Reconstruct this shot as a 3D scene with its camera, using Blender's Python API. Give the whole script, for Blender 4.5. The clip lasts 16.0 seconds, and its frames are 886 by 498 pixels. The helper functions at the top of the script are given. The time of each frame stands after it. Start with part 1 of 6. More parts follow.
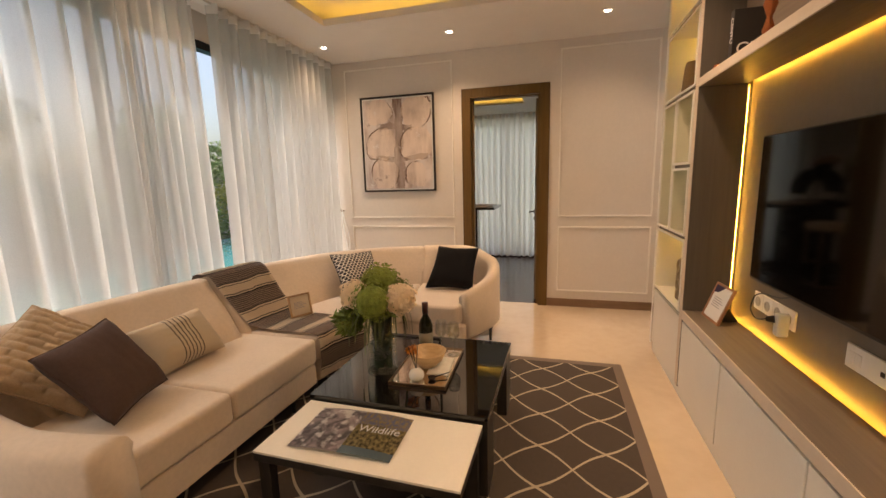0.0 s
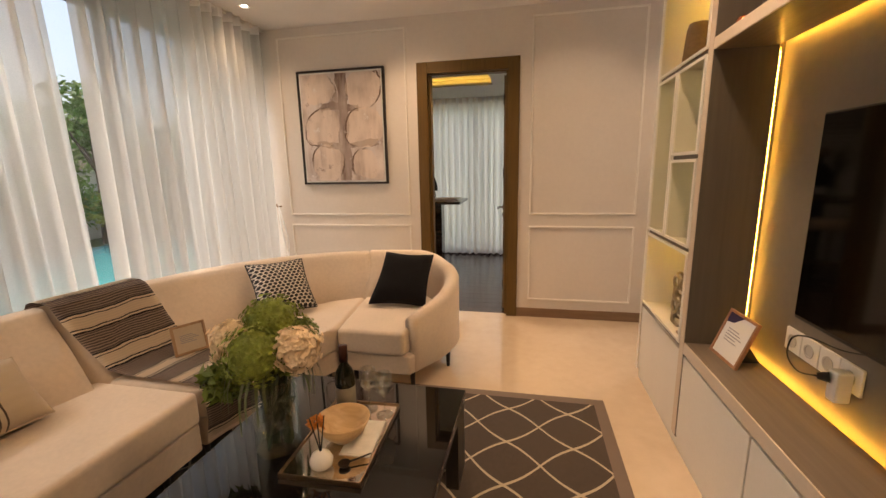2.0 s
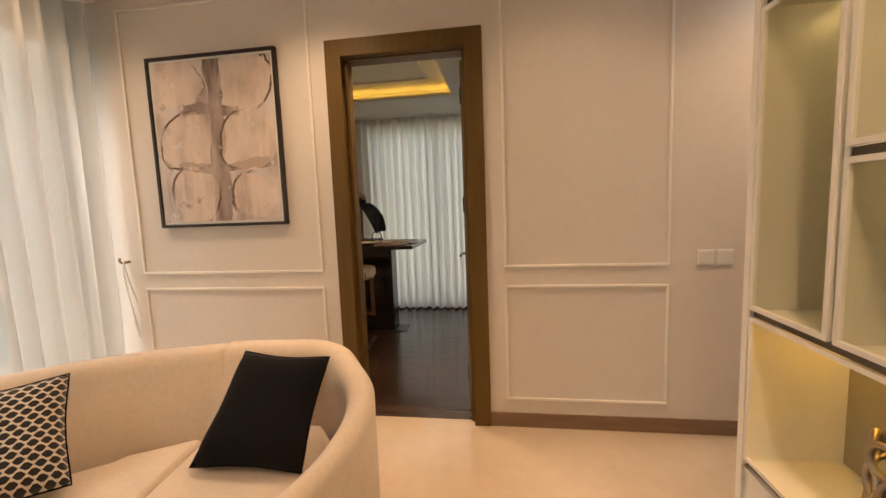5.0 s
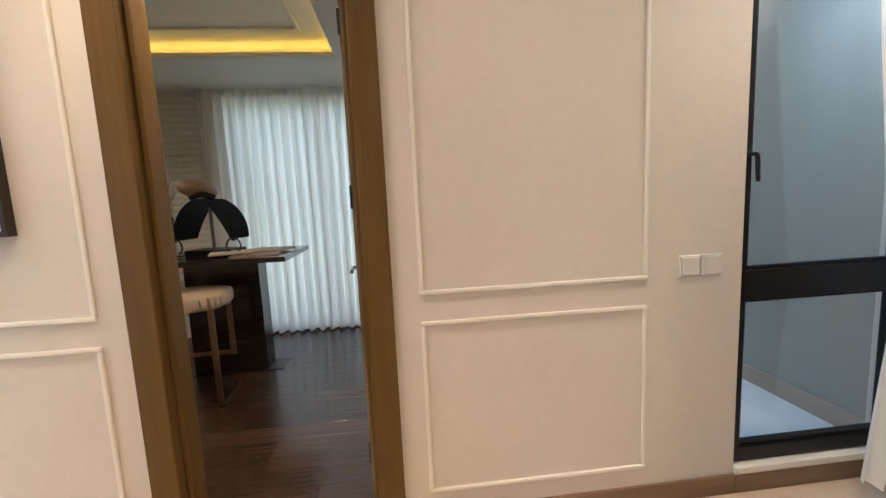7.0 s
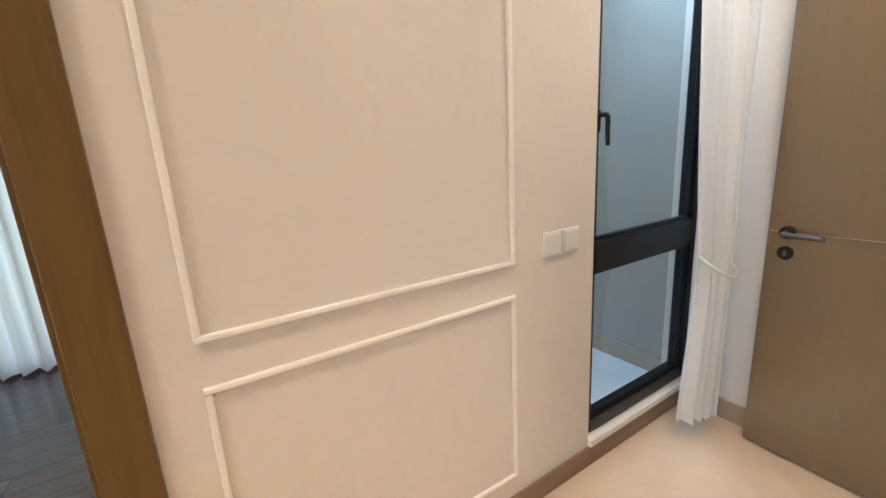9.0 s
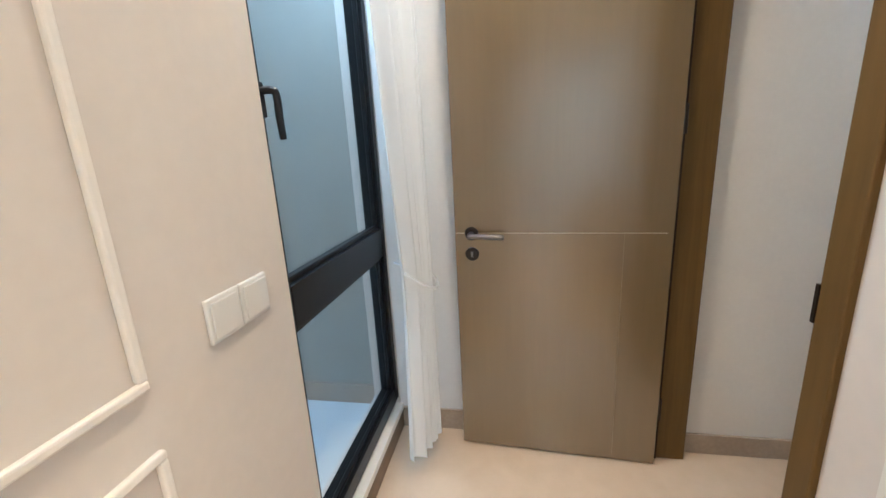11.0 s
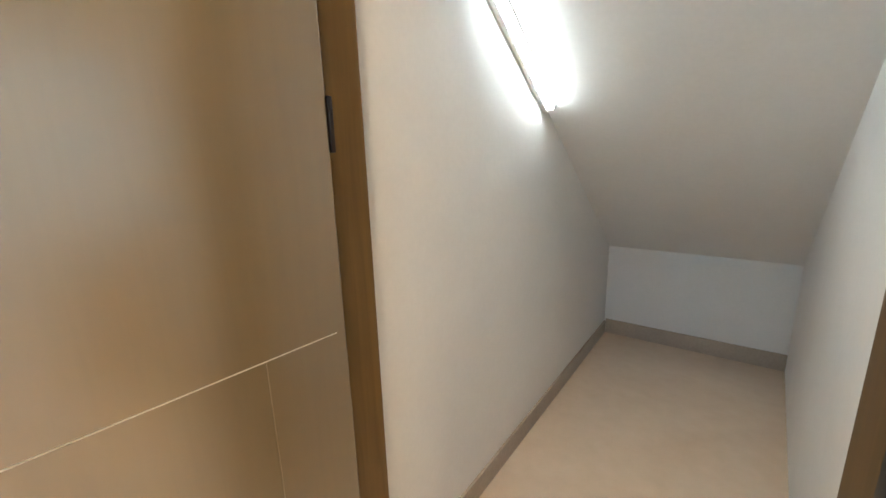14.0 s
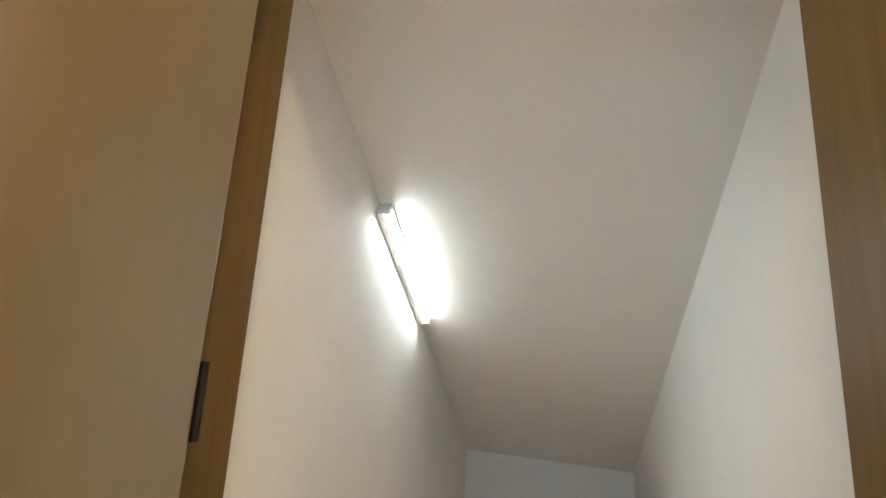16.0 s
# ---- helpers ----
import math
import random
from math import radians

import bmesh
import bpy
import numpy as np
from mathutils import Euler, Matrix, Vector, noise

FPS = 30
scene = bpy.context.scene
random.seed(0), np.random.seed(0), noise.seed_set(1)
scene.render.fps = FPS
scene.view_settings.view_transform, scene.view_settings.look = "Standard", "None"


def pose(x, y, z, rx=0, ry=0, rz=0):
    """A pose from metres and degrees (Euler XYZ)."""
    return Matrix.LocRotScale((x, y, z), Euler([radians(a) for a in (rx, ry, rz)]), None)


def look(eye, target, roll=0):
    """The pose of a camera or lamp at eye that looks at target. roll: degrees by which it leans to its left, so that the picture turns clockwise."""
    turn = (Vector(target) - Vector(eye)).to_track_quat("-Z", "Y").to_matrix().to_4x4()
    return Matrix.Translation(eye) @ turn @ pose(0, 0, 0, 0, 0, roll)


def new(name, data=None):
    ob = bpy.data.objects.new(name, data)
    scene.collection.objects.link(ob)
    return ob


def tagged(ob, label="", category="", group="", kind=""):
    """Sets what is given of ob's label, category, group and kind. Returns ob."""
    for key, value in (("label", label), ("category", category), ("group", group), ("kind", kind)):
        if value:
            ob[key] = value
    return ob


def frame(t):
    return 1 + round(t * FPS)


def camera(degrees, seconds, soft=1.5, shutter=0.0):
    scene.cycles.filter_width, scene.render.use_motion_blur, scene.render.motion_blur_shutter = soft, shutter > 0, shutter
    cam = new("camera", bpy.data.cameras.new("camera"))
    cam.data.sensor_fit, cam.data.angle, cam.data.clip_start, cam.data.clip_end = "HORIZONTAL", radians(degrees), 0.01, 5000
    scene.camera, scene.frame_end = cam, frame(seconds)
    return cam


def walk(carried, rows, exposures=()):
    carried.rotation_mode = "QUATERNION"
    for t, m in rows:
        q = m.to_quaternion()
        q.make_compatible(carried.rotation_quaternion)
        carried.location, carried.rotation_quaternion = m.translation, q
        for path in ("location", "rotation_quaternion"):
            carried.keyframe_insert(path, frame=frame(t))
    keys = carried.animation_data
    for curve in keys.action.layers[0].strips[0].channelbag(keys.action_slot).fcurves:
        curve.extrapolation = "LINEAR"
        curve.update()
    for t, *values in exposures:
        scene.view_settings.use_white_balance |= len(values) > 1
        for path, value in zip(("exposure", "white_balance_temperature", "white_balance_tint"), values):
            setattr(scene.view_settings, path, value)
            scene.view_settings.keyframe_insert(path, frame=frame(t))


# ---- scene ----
cam = camera(95.1, 16.0)

PATH = [
    (0, (0.055, -0.264, 1.333), (-0.469, 1.637, 1.003), -1.5),
    (0.5, (0.061, -0.116, 1.35), (-0.437, 1.8, 1.066), -1.2),
    (1, (0.013, 0.026, 1.345), (-0.463, 1.945, 1.044), -2.3),
    (1.5, (0.034, 0.192, 1.335), (-0.448, 2.097, 0.966), -2.9),
    (2, (0.076, 0.39, 1.346), (-0.325, 2.312, 0.963), -1.1),
    (2.5, (0.109, 0.582, 1.342), (-0.176, 2.52, 0.937), -0.5),
    (3, (0.097, 0.817, 1.348), (-0.156, 2.777, 1.042), -0.2),
    (3.5, (0.095, 0.991, 1.341), (-0.21, 2.937, 0.997), -1.6),
    (3.7, (0.113, 1.087, 1.334), (-0.214, 3.037, 1.034), -1.9),
    (5.8, (0.084, 2.082, 1.299), (-0.178, 4.054, 1.094), -1.8),
    (6, (0.091, 2.16, 1.299), (-0.158, 4.133, 1.088), -1.4),
    (6.5, (0.045, 2.405, 1.302), (0.025, 4.394, 1.096), -1.7),
    (7, (0.042, 2.596, 1.286), (0.244, 4.571, 1.042), -2.7),
    (7.5, (0.108, 2.767, 1.293), (0.446, 4.722, 1.036), -1.4),
    (8, (0.116, 2.898, 1.282), (0.575, 4.818, 0.962), -0.0),
    (8.5, (0.092, 3.043, 1.294), (0.87, 4.848, 0.925), -2.2),
    (8.7, (0.095, 3.074, 1.292), (0.99, 4.817, 0.891), -2.8),
    (10.8, (0.488, 3.462, 1.264), (2.349, 4.018, 0.786), -2.7),
    (11, (0.532, 3.51, 1.263), (2.44, 3.857, 0.775), -3.0),
    (11.5, (0.662, 3.565, 1.246), (2.597, 3.56, 0.74), -1.9),
    (11.8, (0.772, 3.562, 1.244), (2.711, 3.453, 0.766), -2.0),
    (12, (0.846, 3.567, 1.249), (2.774, 3.344, 0.767), -1.6),
    (12.5, (1.0, 3.566, 1.231), (2.827, 2.939, 0.71), -0.8),
    (13, (1.16, 3.566, 1.247), (2.777, 2.515, 0.718), -1.7),
    (13.5, (1.272, 3.531, 1.242), (2.661, 2.197, 0.702), -2.0),
    (14, (1.412, 3.438, 1.257), (2.566, 1.87, 0.8), -1.6),
    (14.5, (1.496, 3.390, 1.297), (2.332, 1.598, 0.998), 0.9),
    (15, (1.553, 3.366, 1.368), (2.143, 1.455, 1.356), 2.6),
    (15.5, (1.565, 3.391, 1.405), (2.054, 1.487, 1.774), 3.7),
    (16, (1.581, 3.393, 1.419), (2.091, 1.492, 1.775), 3.4),
]
walk(cam, [(t, look(eye, target, roll)) for t, eye, target, roll in PATH],
     [(0, 0.92, 6750, 13), (3.7, 0.95, 6750, 13), (6, 1.02, 7000, 13), (6.6, 1.25, 5500, 5), (7.5, 1.43, 5350, 5), (8.7, 1.57, 5300, 4), (10.8, 1.77, 4900, 0), (12, 2.0, 5200, -1), (13, 2.25, 5200, -1), (14.5, 2.15, 5400, -2), (16, 2.05, 5500, -3)])

# ---- world and large lights ----
world = bpy.data.worlds.new("sky")
scene.world = world
world.use_nodes = True
wn = world.node_tree.nodes
sky = wn.new("ShaderNodeTexSky")
sky.sky_type = "NISHITA"
sky.sun_disc = False
sky.air_density, sky.dust_density, sky.ozone_density = 1.0, 5.0, 0.2
sky.sun_elevation = radians(51)
sky.sun_rotation = radians(-112.6)
world.node_tree.links.new(sky.outputs[0], wn["Background"].inputs[0])
wn["Background"].inputs[1].default_value = 0.15


def lamp(name, kind, place, target, power, colour, **more):
    data = bpy.data.lights.new(name, kind)
    data.energy, data.color = power, colour
    if kind == "SPOT":
        data.spot_size, data.spot_blend = radians(more.get("cone", 100)), 1.0
        data.shadow_soft_size = more.get("size", 0.04)
    ob = new(name, data)
    ob.matrix_world = look(place, target)
    return ob


sun = bpy.data.lights.new("sun", "SUN")
sun.energy, sun.angle, sun.color = 1.5, radians(14), (1.0, 0.97, 0.93)
new("sun", sun).matrix_world = look((-6, -2.5, 8), (0, 0, 0))

daylight = bpy.data.lights.new("bedroom_daylight", "AREA")
daylight.shape, daylight.size, daylight.size_y = "RECTANGLE", 1.9, 2.2
daylight.energy, daylight.color = 5.6, (1.0, 0.97, 0.92)
new("bedroom_daylight", daylight).matrix_world = look((-0.64, 7.07, 1.18), (-0.64, 5.0, 1.18))

yardlight = bpy.data.lights.new("casement_daylight", "AREA")
yardlight.shape, yardlight.size, yardlight.size_y = "RECTANGLE", 0.7, 0.1
yardlight.energy, yardlight.color = 4.4, (0.74, 0.87, 1.0)
new("casement_daylight", yardlight).matrix_world = look((1.77, 4.145, 2.44), (1.93, 3.85, 0.8))

WARM = (1.0, 0.69, 0.43)


# ---- materials ----
def mat(name, colour, rough=0.5, metal=0.0, var=0.08, scale=6.0, bump=0.0, bump_scale=80.0, coat=0.0, sheen=0.0, spec=0.5):
    m = bpy.data.materials.new(name)
    m.use_nodes = True
    nt = m.node_tree
    b = nt.nodes["Principled BSDF"]
    b.inputs["Roughness"].default_value, b.inputs["Metallic"].default_value = rough, metal
    b.inputs["Coat Weight"].default_value, b.inputs["Sheen Weight"].default_value = coat, sheen
    b.inputs["Specular IOR Level"].default_value = spec
    co = nt.nodes.new("ShaderNodeTexCoord")
    if var:
        n1, n2 = nt.nodes.new("ShaderNodeTexNoise"), nt.nodes.new("ShaderNodeTexNoise")
        n1.inputs["Scale"].default_value, n2.inputs["Scale"].default_value = scale, scale * 11
        n1.inputs["Detail"].default_value = n2.inputs["Detail"].default_value = 4
        add = nt.nodes.new("ShaderNodeMath")
        add.operation = "ADD"
        ramp = nt.nodes.new("ShaderNodeMapRange")
        ramp.inputs["From Min"].default_value, ramp.inputs["From Max"].default_value = 0.7, 1.3
        ramp.inputs["To Min"].default_value, ramp.inputs["To Max"].default_value = 1 - var, 1 + var
        mul = nt.nodes.new("ShaderNodeMix")
        mul.data_type, mul.blend_type = "RGBA", "MULTIPLY"
        mul.inputs["Factor"].default_value = 1.0
        mul.inputs["A"].default_value = (*colour, 1)
        for n in (n1, n2):
            nt.links.new(co.outputs["Object"], n.inputs["Vector"])
        nt.links.new(n1.outputs[0], add.inputs[0])
        nt.links.new(n2.outputs[0], add.inputs[1])
        nt.links.new(add.outputs[0], ramp.inputs["Value"])
        nt.links.new(ramp.outputs[0], mul.inputs["B"])
        nt.links.new(mul.outputs["Result"], b.inputs["Base Color"])
    else:
        b.inputs["Base Color"].default_value = (*colour, 1)
    if bump:
        n3, bp = nt.nodes.new("ShaderNodeTexNoise"), nt.nodes.new("ShaderNodeBump")
        n3.inputs["Scale"].default_value, bp.inputs["Strength"].default_value = bump_scale, bump
        bp.inputs["Distance"].default_value = 0.002
        nt.links.new(co.outputs["Object"], n3.inputs["Vector"])
        nt.links.new(n3.outputs[0], bp.inputs["Height"])
        nt.links.new(bp.outputs[0], b.inputs["Normal"])
    return m


def wood(name, dark, light, rough=0.4, along="Z", scale=1.0, coat=0.0):
    """Wood with grain that runs along one axis."""
    m = mat(name, light, rough, var=0, coat=coat)
    nt = m.node_tree
    b = nt.nodes["Principled BSDF"]
    co, mp = nt.nodes.new("ShaderNodeTexCoord"), nt.nodes.new("ShaderNodeMapping")
    s = {"X": (1.2, 22, 22), "Y": (22, 1.2, 22), "Z": (22, 22, 1.2)}[along]
    mp.inputs["Scale"].default_value = [k * scale for k in s]
    n = nt.nodes.new("ShaderNodeTexNoise")
    n.inputs["Scale"].default_value, n.inputs["Detail"].default_value, n.inputs["Distortion"].default_value = 2.2, 8, 0.5
    r = nt.nodes.new("ShaderNodeValToRGB")
    r.color_ramp.elements[0].position, r.color_ramp.elements[0].color = 0.3, (*dark, 1)
    r.color_ramp.elements[1].position, r.color_ramp.elements[1].color = 0.72, (*light, 1)
    bp = nt.nodes.new("ShaderNodeBump")
    bp.inputs["Strength"].default_value, bp.inputs["Distance"].default_value = 0.12, 0.001
    nt.links.new(co.outputs["Object"], mp.inputs[0])
    nt.links.new(mp.outputs[0], n.inputs["Vector"])
    nt.links.new(n.outputs[0], r.inputs[0])
    nt.links.new(r.outputs[0], b.inputs["Base Color"])
    nt.links.new(n.outputs[0], bp.inputs["Height"])
    nt.links.new(bp.outputs[0], b.inputs["Normal"])
    return m


def glow(name, colour, strength):
    m = bpy.data.materials.new(name)
    m.use_nodes = True
    b = m.node_tree.nodes["Principled BSDF"]
    b.inputs["Base Color"].default_value = (*colour, 1)
    b.inputs["Emission Color"].default_value, b.inputs["Emission Strength"].default_value = (*colour, 1), strength
    return m


def glass(name, colour=(1, 1, 1), rough=0.0, ior=1.45):
    m = mat(name, colour, rough, var=0)
    b = m.node_tree.nodes["Principled BSDF"]
    b.inputs["Transmission Weight"].default_value, b.inputs["IOR"].default_value = 1.0, ior
    return m


def pane(name, tint=(0.95, 0.97, 0.97), gloss=0.05):
    """Thin flat glass: clear, with a faint mirror image."""
    m = bpy.data.materials.new(name)
    m.use_nodes = True
    nt = m.node_tree
    nt.nodes.remove(nt.nodes["Principled BSDF"])
    t, g, mix = (nt.nodes.new("ShaderNode" + k) for k in ("BsdfTransparent", "BsdfGlossy", "MixShader"))
    t.inputs[0].default_value = (*tint, 1)
    g.inputs["Roughness"].default_value = 0.02
    mix.inputs[0].default_value = gloss
    nt.links.new(t.outputs[0], mix.inputs[1])
    nt.links.new(g.outputs[0], mix.inputs[2])
    nt.links.new(mix.outputs[0], nt.nodes["Material Output"].inputs[0])
    return m


def sheer(name, colour, clear=0.3, through_share=0.6):
    """Thin voile: part open weave, part cloth that lets light through."""
    m = bpy.data.materials.new(name)
    m.use_nodes = True
    nt = m.node_tree
    nt.nodes.remove(nt.nodes["Principled BSDF"])
    t, tr, d, m1, m2 = (nt.nodes.new("ShaderNode" + k) for k in ("BsdfTransparent", "BsdfTranslucent", "BsdfDiffuse", "MixShader", "MixShader"))
    n, mr, co = nt.nodes.new("ShaderNodeTexNoise"), nt.nodes.new("ShaderNodeMapRange"), nt.nodes.new("ShaderNodeTexCoord")
    n.inputs["Scale"].default_value = 260
    mr.inputs["To Min"].default_value, mr.inputs["To Max"].default_value = max(clear - 0.12, 0), clear + min(clear, 0.12)
    tr.inputs[0].default_value = d.inputs[0].default_value = (*colour, 1)
    m1.inputs[0].default_value = through_share
    nt.links.new(co.outputs["Object"], n.inputs["Vector"])
    nt.links.new(n.outputs[0], mr.inputs[0])
    nt.links.new(mr.outputs[0], m2.inputs[0])
    nt.links.new(d.outputs[0], m1.inputs[1])
    nt.links.new(tr.outputs[0], m1.inputs[2])
    nt.links.new(m1.outputs[0], m2.inputs[1])
    nt.links.new(t.outputs[0], m2.inputs[2])
    nt.links.new(m2.outputs[0], nt.nodes["Material Output"].inputs[0])
    return m


def math_node(nt, op, a, b=None, c=None):
    n = nt.nodes.new("ShaderNodeMath")
    n.operation = op
    for i, v in enumerate((a, b, c)):
        if v is None:
            continue
        if isinstance(v, (int, float)):
            n.inputs[i].default_value = v
        else:
            nt.links.new(v, n.inputs[i])
    return n.outputs[0]


def mix_col(nt, fac, a, b):
    n = nt.nodes.new("ShaderNodeMix")
    n.data_type = "RGBA"
    if isinstance(fac, (int, float)):
        n.inputs["Factor"].default_value = fac
    else:
        nt.links.new(fac, n.inputs["Factor"])
    for key, v in (("A", a), ("B", b)):
        if isinstance(v, tuple):
            n.inputs[key].default_value = (*v, 1)
        else:
            nt.links.new(v, n.inputs[key])
    return n.outputs["Result"]


M_WALL = mat("wall_paint", (0.74, 0.68, 0.62), 0.6, var=0.025, scale=3, bump=0.05, bump_scale=160)
M_CEIL = mat("ceiling_paint", (0.78, 0.74, 0.69), 0.8, var=0.02)
M_WHITE = mat("white_paint", (0.8, 0.78, 0.75), 0.7, var=0.02, bump=0.05, bump_scale=160)
M_TRIM = mat("moulding_paint", (0.88, 0.835, 0.77), 0.4, var=0.02)
M_CASING = wood("casing_wood", (0.115, 0.066, 0.019), (0.155, 0.09, 0.026), 0.45)
M_CASING.node_tree.nodes["Principled BSDF"].inputs["Specular IOR Level"].default_value = 0.25
M_LEAF = wood("door_veneer", (0.152, 0.100, 0.037), (0.162, 0.107, 0.040), 0.28)
M_LEAF.node_tree.nodes["Bump"].inputs["Strength"].default_value = 0.02
leaf_b = M_LEAF.node_tree.nodes["Principled BSDF"]
leaf_b.inputs["Coat Weight"].default_value, leaf_b.inputs["Coat Roughness"].default_value, leaf_b.inputs["Coat IOR"].default_value = 1.0, 0.23, 2.1
M_SKIRT = mat("skirting_stone", (0.42, 0.34, 0.26), 0.35, var=0.1)
M_BLACK = mat("black_aluminium", (0.012, 0.012, 0.013), 0.35, 0.3, var=0.05)
M_CAB = mat("cabinet_lacquer", (0.83, 0.80, 0.74), 0.3, var=0.02)
M_TAUPE = wood("taupe_veneer", (0.16, 0.12, 0.09), (0.21, 0.165, 0.125), 0.42, along="Y")
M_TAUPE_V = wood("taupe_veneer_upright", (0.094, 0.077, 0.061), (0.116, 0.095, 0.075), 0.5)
M_EDGE = mat("edge_band", (0.70, 0.59, 0.48), 0.4, var=0.03)
M_SOFA = mat("cream_boucle", (0.67, 0.55, 0.435), 0.85, var=0.06, scale=5, bump=0.35, bump_scale=420, sheen=0.3)
M_PLASTIC = mat("white_plastic", (0.8, 0.78, 0.74), 0.3, var=0)
M_STEEL = mat("brushed_steel", (0.2, 0.18, 0.17), 0.3, 1.0, var=0.05)
M_DARKSTEEL = mat("dark_steel", (0.06, 0.052, 0.048), 0.35, 1.0, var=0.05)
M_BRONZE = mat("bronze", (0.32, 0.22, 0.14), 0.35, 1.0, var=0.08)
M_FRAME = mat("pale_frame_lacquer", (0.86, 0.83, 0.77), 0.35, var=0.02)
M_SHEER = sheer("sheer_voile", (0.75, 0.735, 0.71), 0.21, 0.6)
M_SHEER2 = sheer("bedroom_voile", (0.86, 0.83, 0.77), 0.05, 0.6)
M_DRAPE = sheer("white_drape", (0.92, 0.92, 0.91), 0.0, 0.18)
M_GLASS = pane("window_glass")
M_INLAY = mat("pale_inlay", (0.55, 0.46, 0.33), 0.4, 0.3, var=0.05)
M_LINE = mat("veneer_joint", (0.22, 0.15, 0.07), 0.4, var=0.05)
M_LED = glow("warm_led", (1.0, 0.50, 0.05), 42.0)
M_COVE = glow("cove_led", (1.0, 0.60, 0.1), 2.6)
M_TUBE = glow("white_tube", (1.0, 0.94, 0.86), 9.6)
M_SPOT = glow("spot_face", (1.0, 0.85, 0.68), 9.0)


def floor_material():
    m = mat("polished_marble", (0.6, 0.47, 0.34), 0.08, var=0, coat=1.0)
    nt = m.node_tree
    b = nt.nodes["Principled BSDF"]
    co = nt.nodes.new("ShaderNodeTexCoord")
    n = nt.nodes.new("ShaderNodeTexNoise")
    n.inputs["Scale"].default_value, n.inputs["Detail"].default_value, n.inputs["Distortion"].default_value = 1.6, 9, 1.2
    n2 = nt.nodes.new("ShaderNodeTexNoise")
    n2.inputs["Scale"].default_value, n2.inputs["Detail"].default_value = 14, 6
    nt.links.new(co.outputs["Object"], n.inputs["Vector"])
    nt.links.new(co.outputs["Object"], n2.inputs["Vector"])
    f = math_node(nt, "MULTIPLY_ADD", n2.outputs[0], 0.35, math_node(nt, "MULTIPLY", n.outputs[0], 0.65))
    f = math_node(nt, "MULTIPLY_ADD", f, 2.2, -0.6)
    nt.links.new(mix_col(nt, f, (0.63, 0.485, 0.34), (0.75, 0.60, 0.44)), b.inputs["Base Color"])
    nt.links.new(math_node(nt, "MULTIPLY_ADD", n2.outputs[0], 0.05, 0.04), b.inputs["Roughness"])
    return m


M_FLOOR = floor_material()


# ---- building helpers ----
def mesh_of(name, bm, material, smooth=False):
    me = bpy.data.meshes.new(name)
    bmesh.ops.recalc_face_normals(bm, faces=bm.faces)
    bm.to_mesh(me)
    bm.free()
    for m in material if isinstance(material, (list, tuple)) else [material]:
        me.materials.append(m)
    if smooth:
        for p in me.polygons:
            p.use_smooth = True
    return me


def thing(name, bm, material, label="", category="", group="", kind="", smooth=False):
    return tagged(new(name, mesh_of(name, bm, material, smooth)), label, category, group, kind)


def group_of(name, label, category, group="", at=(0, 0, 0), turn=0):
    ob = new(name)
    ob.empty_display_size = 0.05
    ob.matrix_world = pose(*at, 0, 0, turn)
    return tagged(ob, label, category, group)


def part(name, bm, material, parent, label="", smooth=False):
    ob = new(name, mesh_of(name, bm, material, smooth))
    ob.parent = parent
    return tagged(ob, label)


def box(bm, x0, y0, z0, x1, y1, z1, bevel=0.0, seg=2, m=None):
    r = bmesh.ops.create_cube(bm, size=1.0, matrix=Matrix.Translation(((x0 + x1) / 2, (y0 + y1) / 2, (z0 + z1) / 2)) @ Matrix.Diagonal((abs(x1 - x0), abs(y1 - y0), abs(z1 - z0), 1)))
    vs = r["verts"]
    if m is not None:
        bmesh.ops.transform(bm, matrix=m, verts=vs)
    if bevel:
        es = list({e for v in vs for e in v.link_edges})
        bmesh.ops.bevel(bm, geom=es, offset=bevel, segments=seg, profile=0.5, affect="EDGES")
    return bm


def boxes(*rows, bevel=0.0, seg=2):
    bm = bmesh.new()
    for r in rows:
        box(bm, *r, bevel=bevel, seg=seg)
    return bm


def tube(bm, points, radius, n=10, caps=True):
    """A round bar along points; radius is one number or one for each point."""
    rings = []
    pts = [Vector(p) for p in points]
    for i, p in enumerate(pts):
        d = (pts[min(i + 1, len(pts) - 1)] - pts[max(i - 1, 0)]).normalized()
        a = d.orthogonal().normalized() if i == 0 else (a - d * a.dot(d)).normalized()
        b = d.cross(a)
        r = radius[i] if isinstance(radius, (list, tuple)) else radius
        rings.append([bm.verts.new(p + (a * math.cos(k * math.tau / n) + b * math.sin(k * math.tau / n)) * r) for k in range(n)])
    for r0, r1 in zip(rings, rings[1:]):
        for k in range(n):
            bm.faces.new((r0[k], r0[(k + 1) % n], r1[(k + 1) % n], r1[k]))
    if caps:
        bm.faces.new(rings[0][::-1])
        bm.faces.new(rings[-1])
    return bm


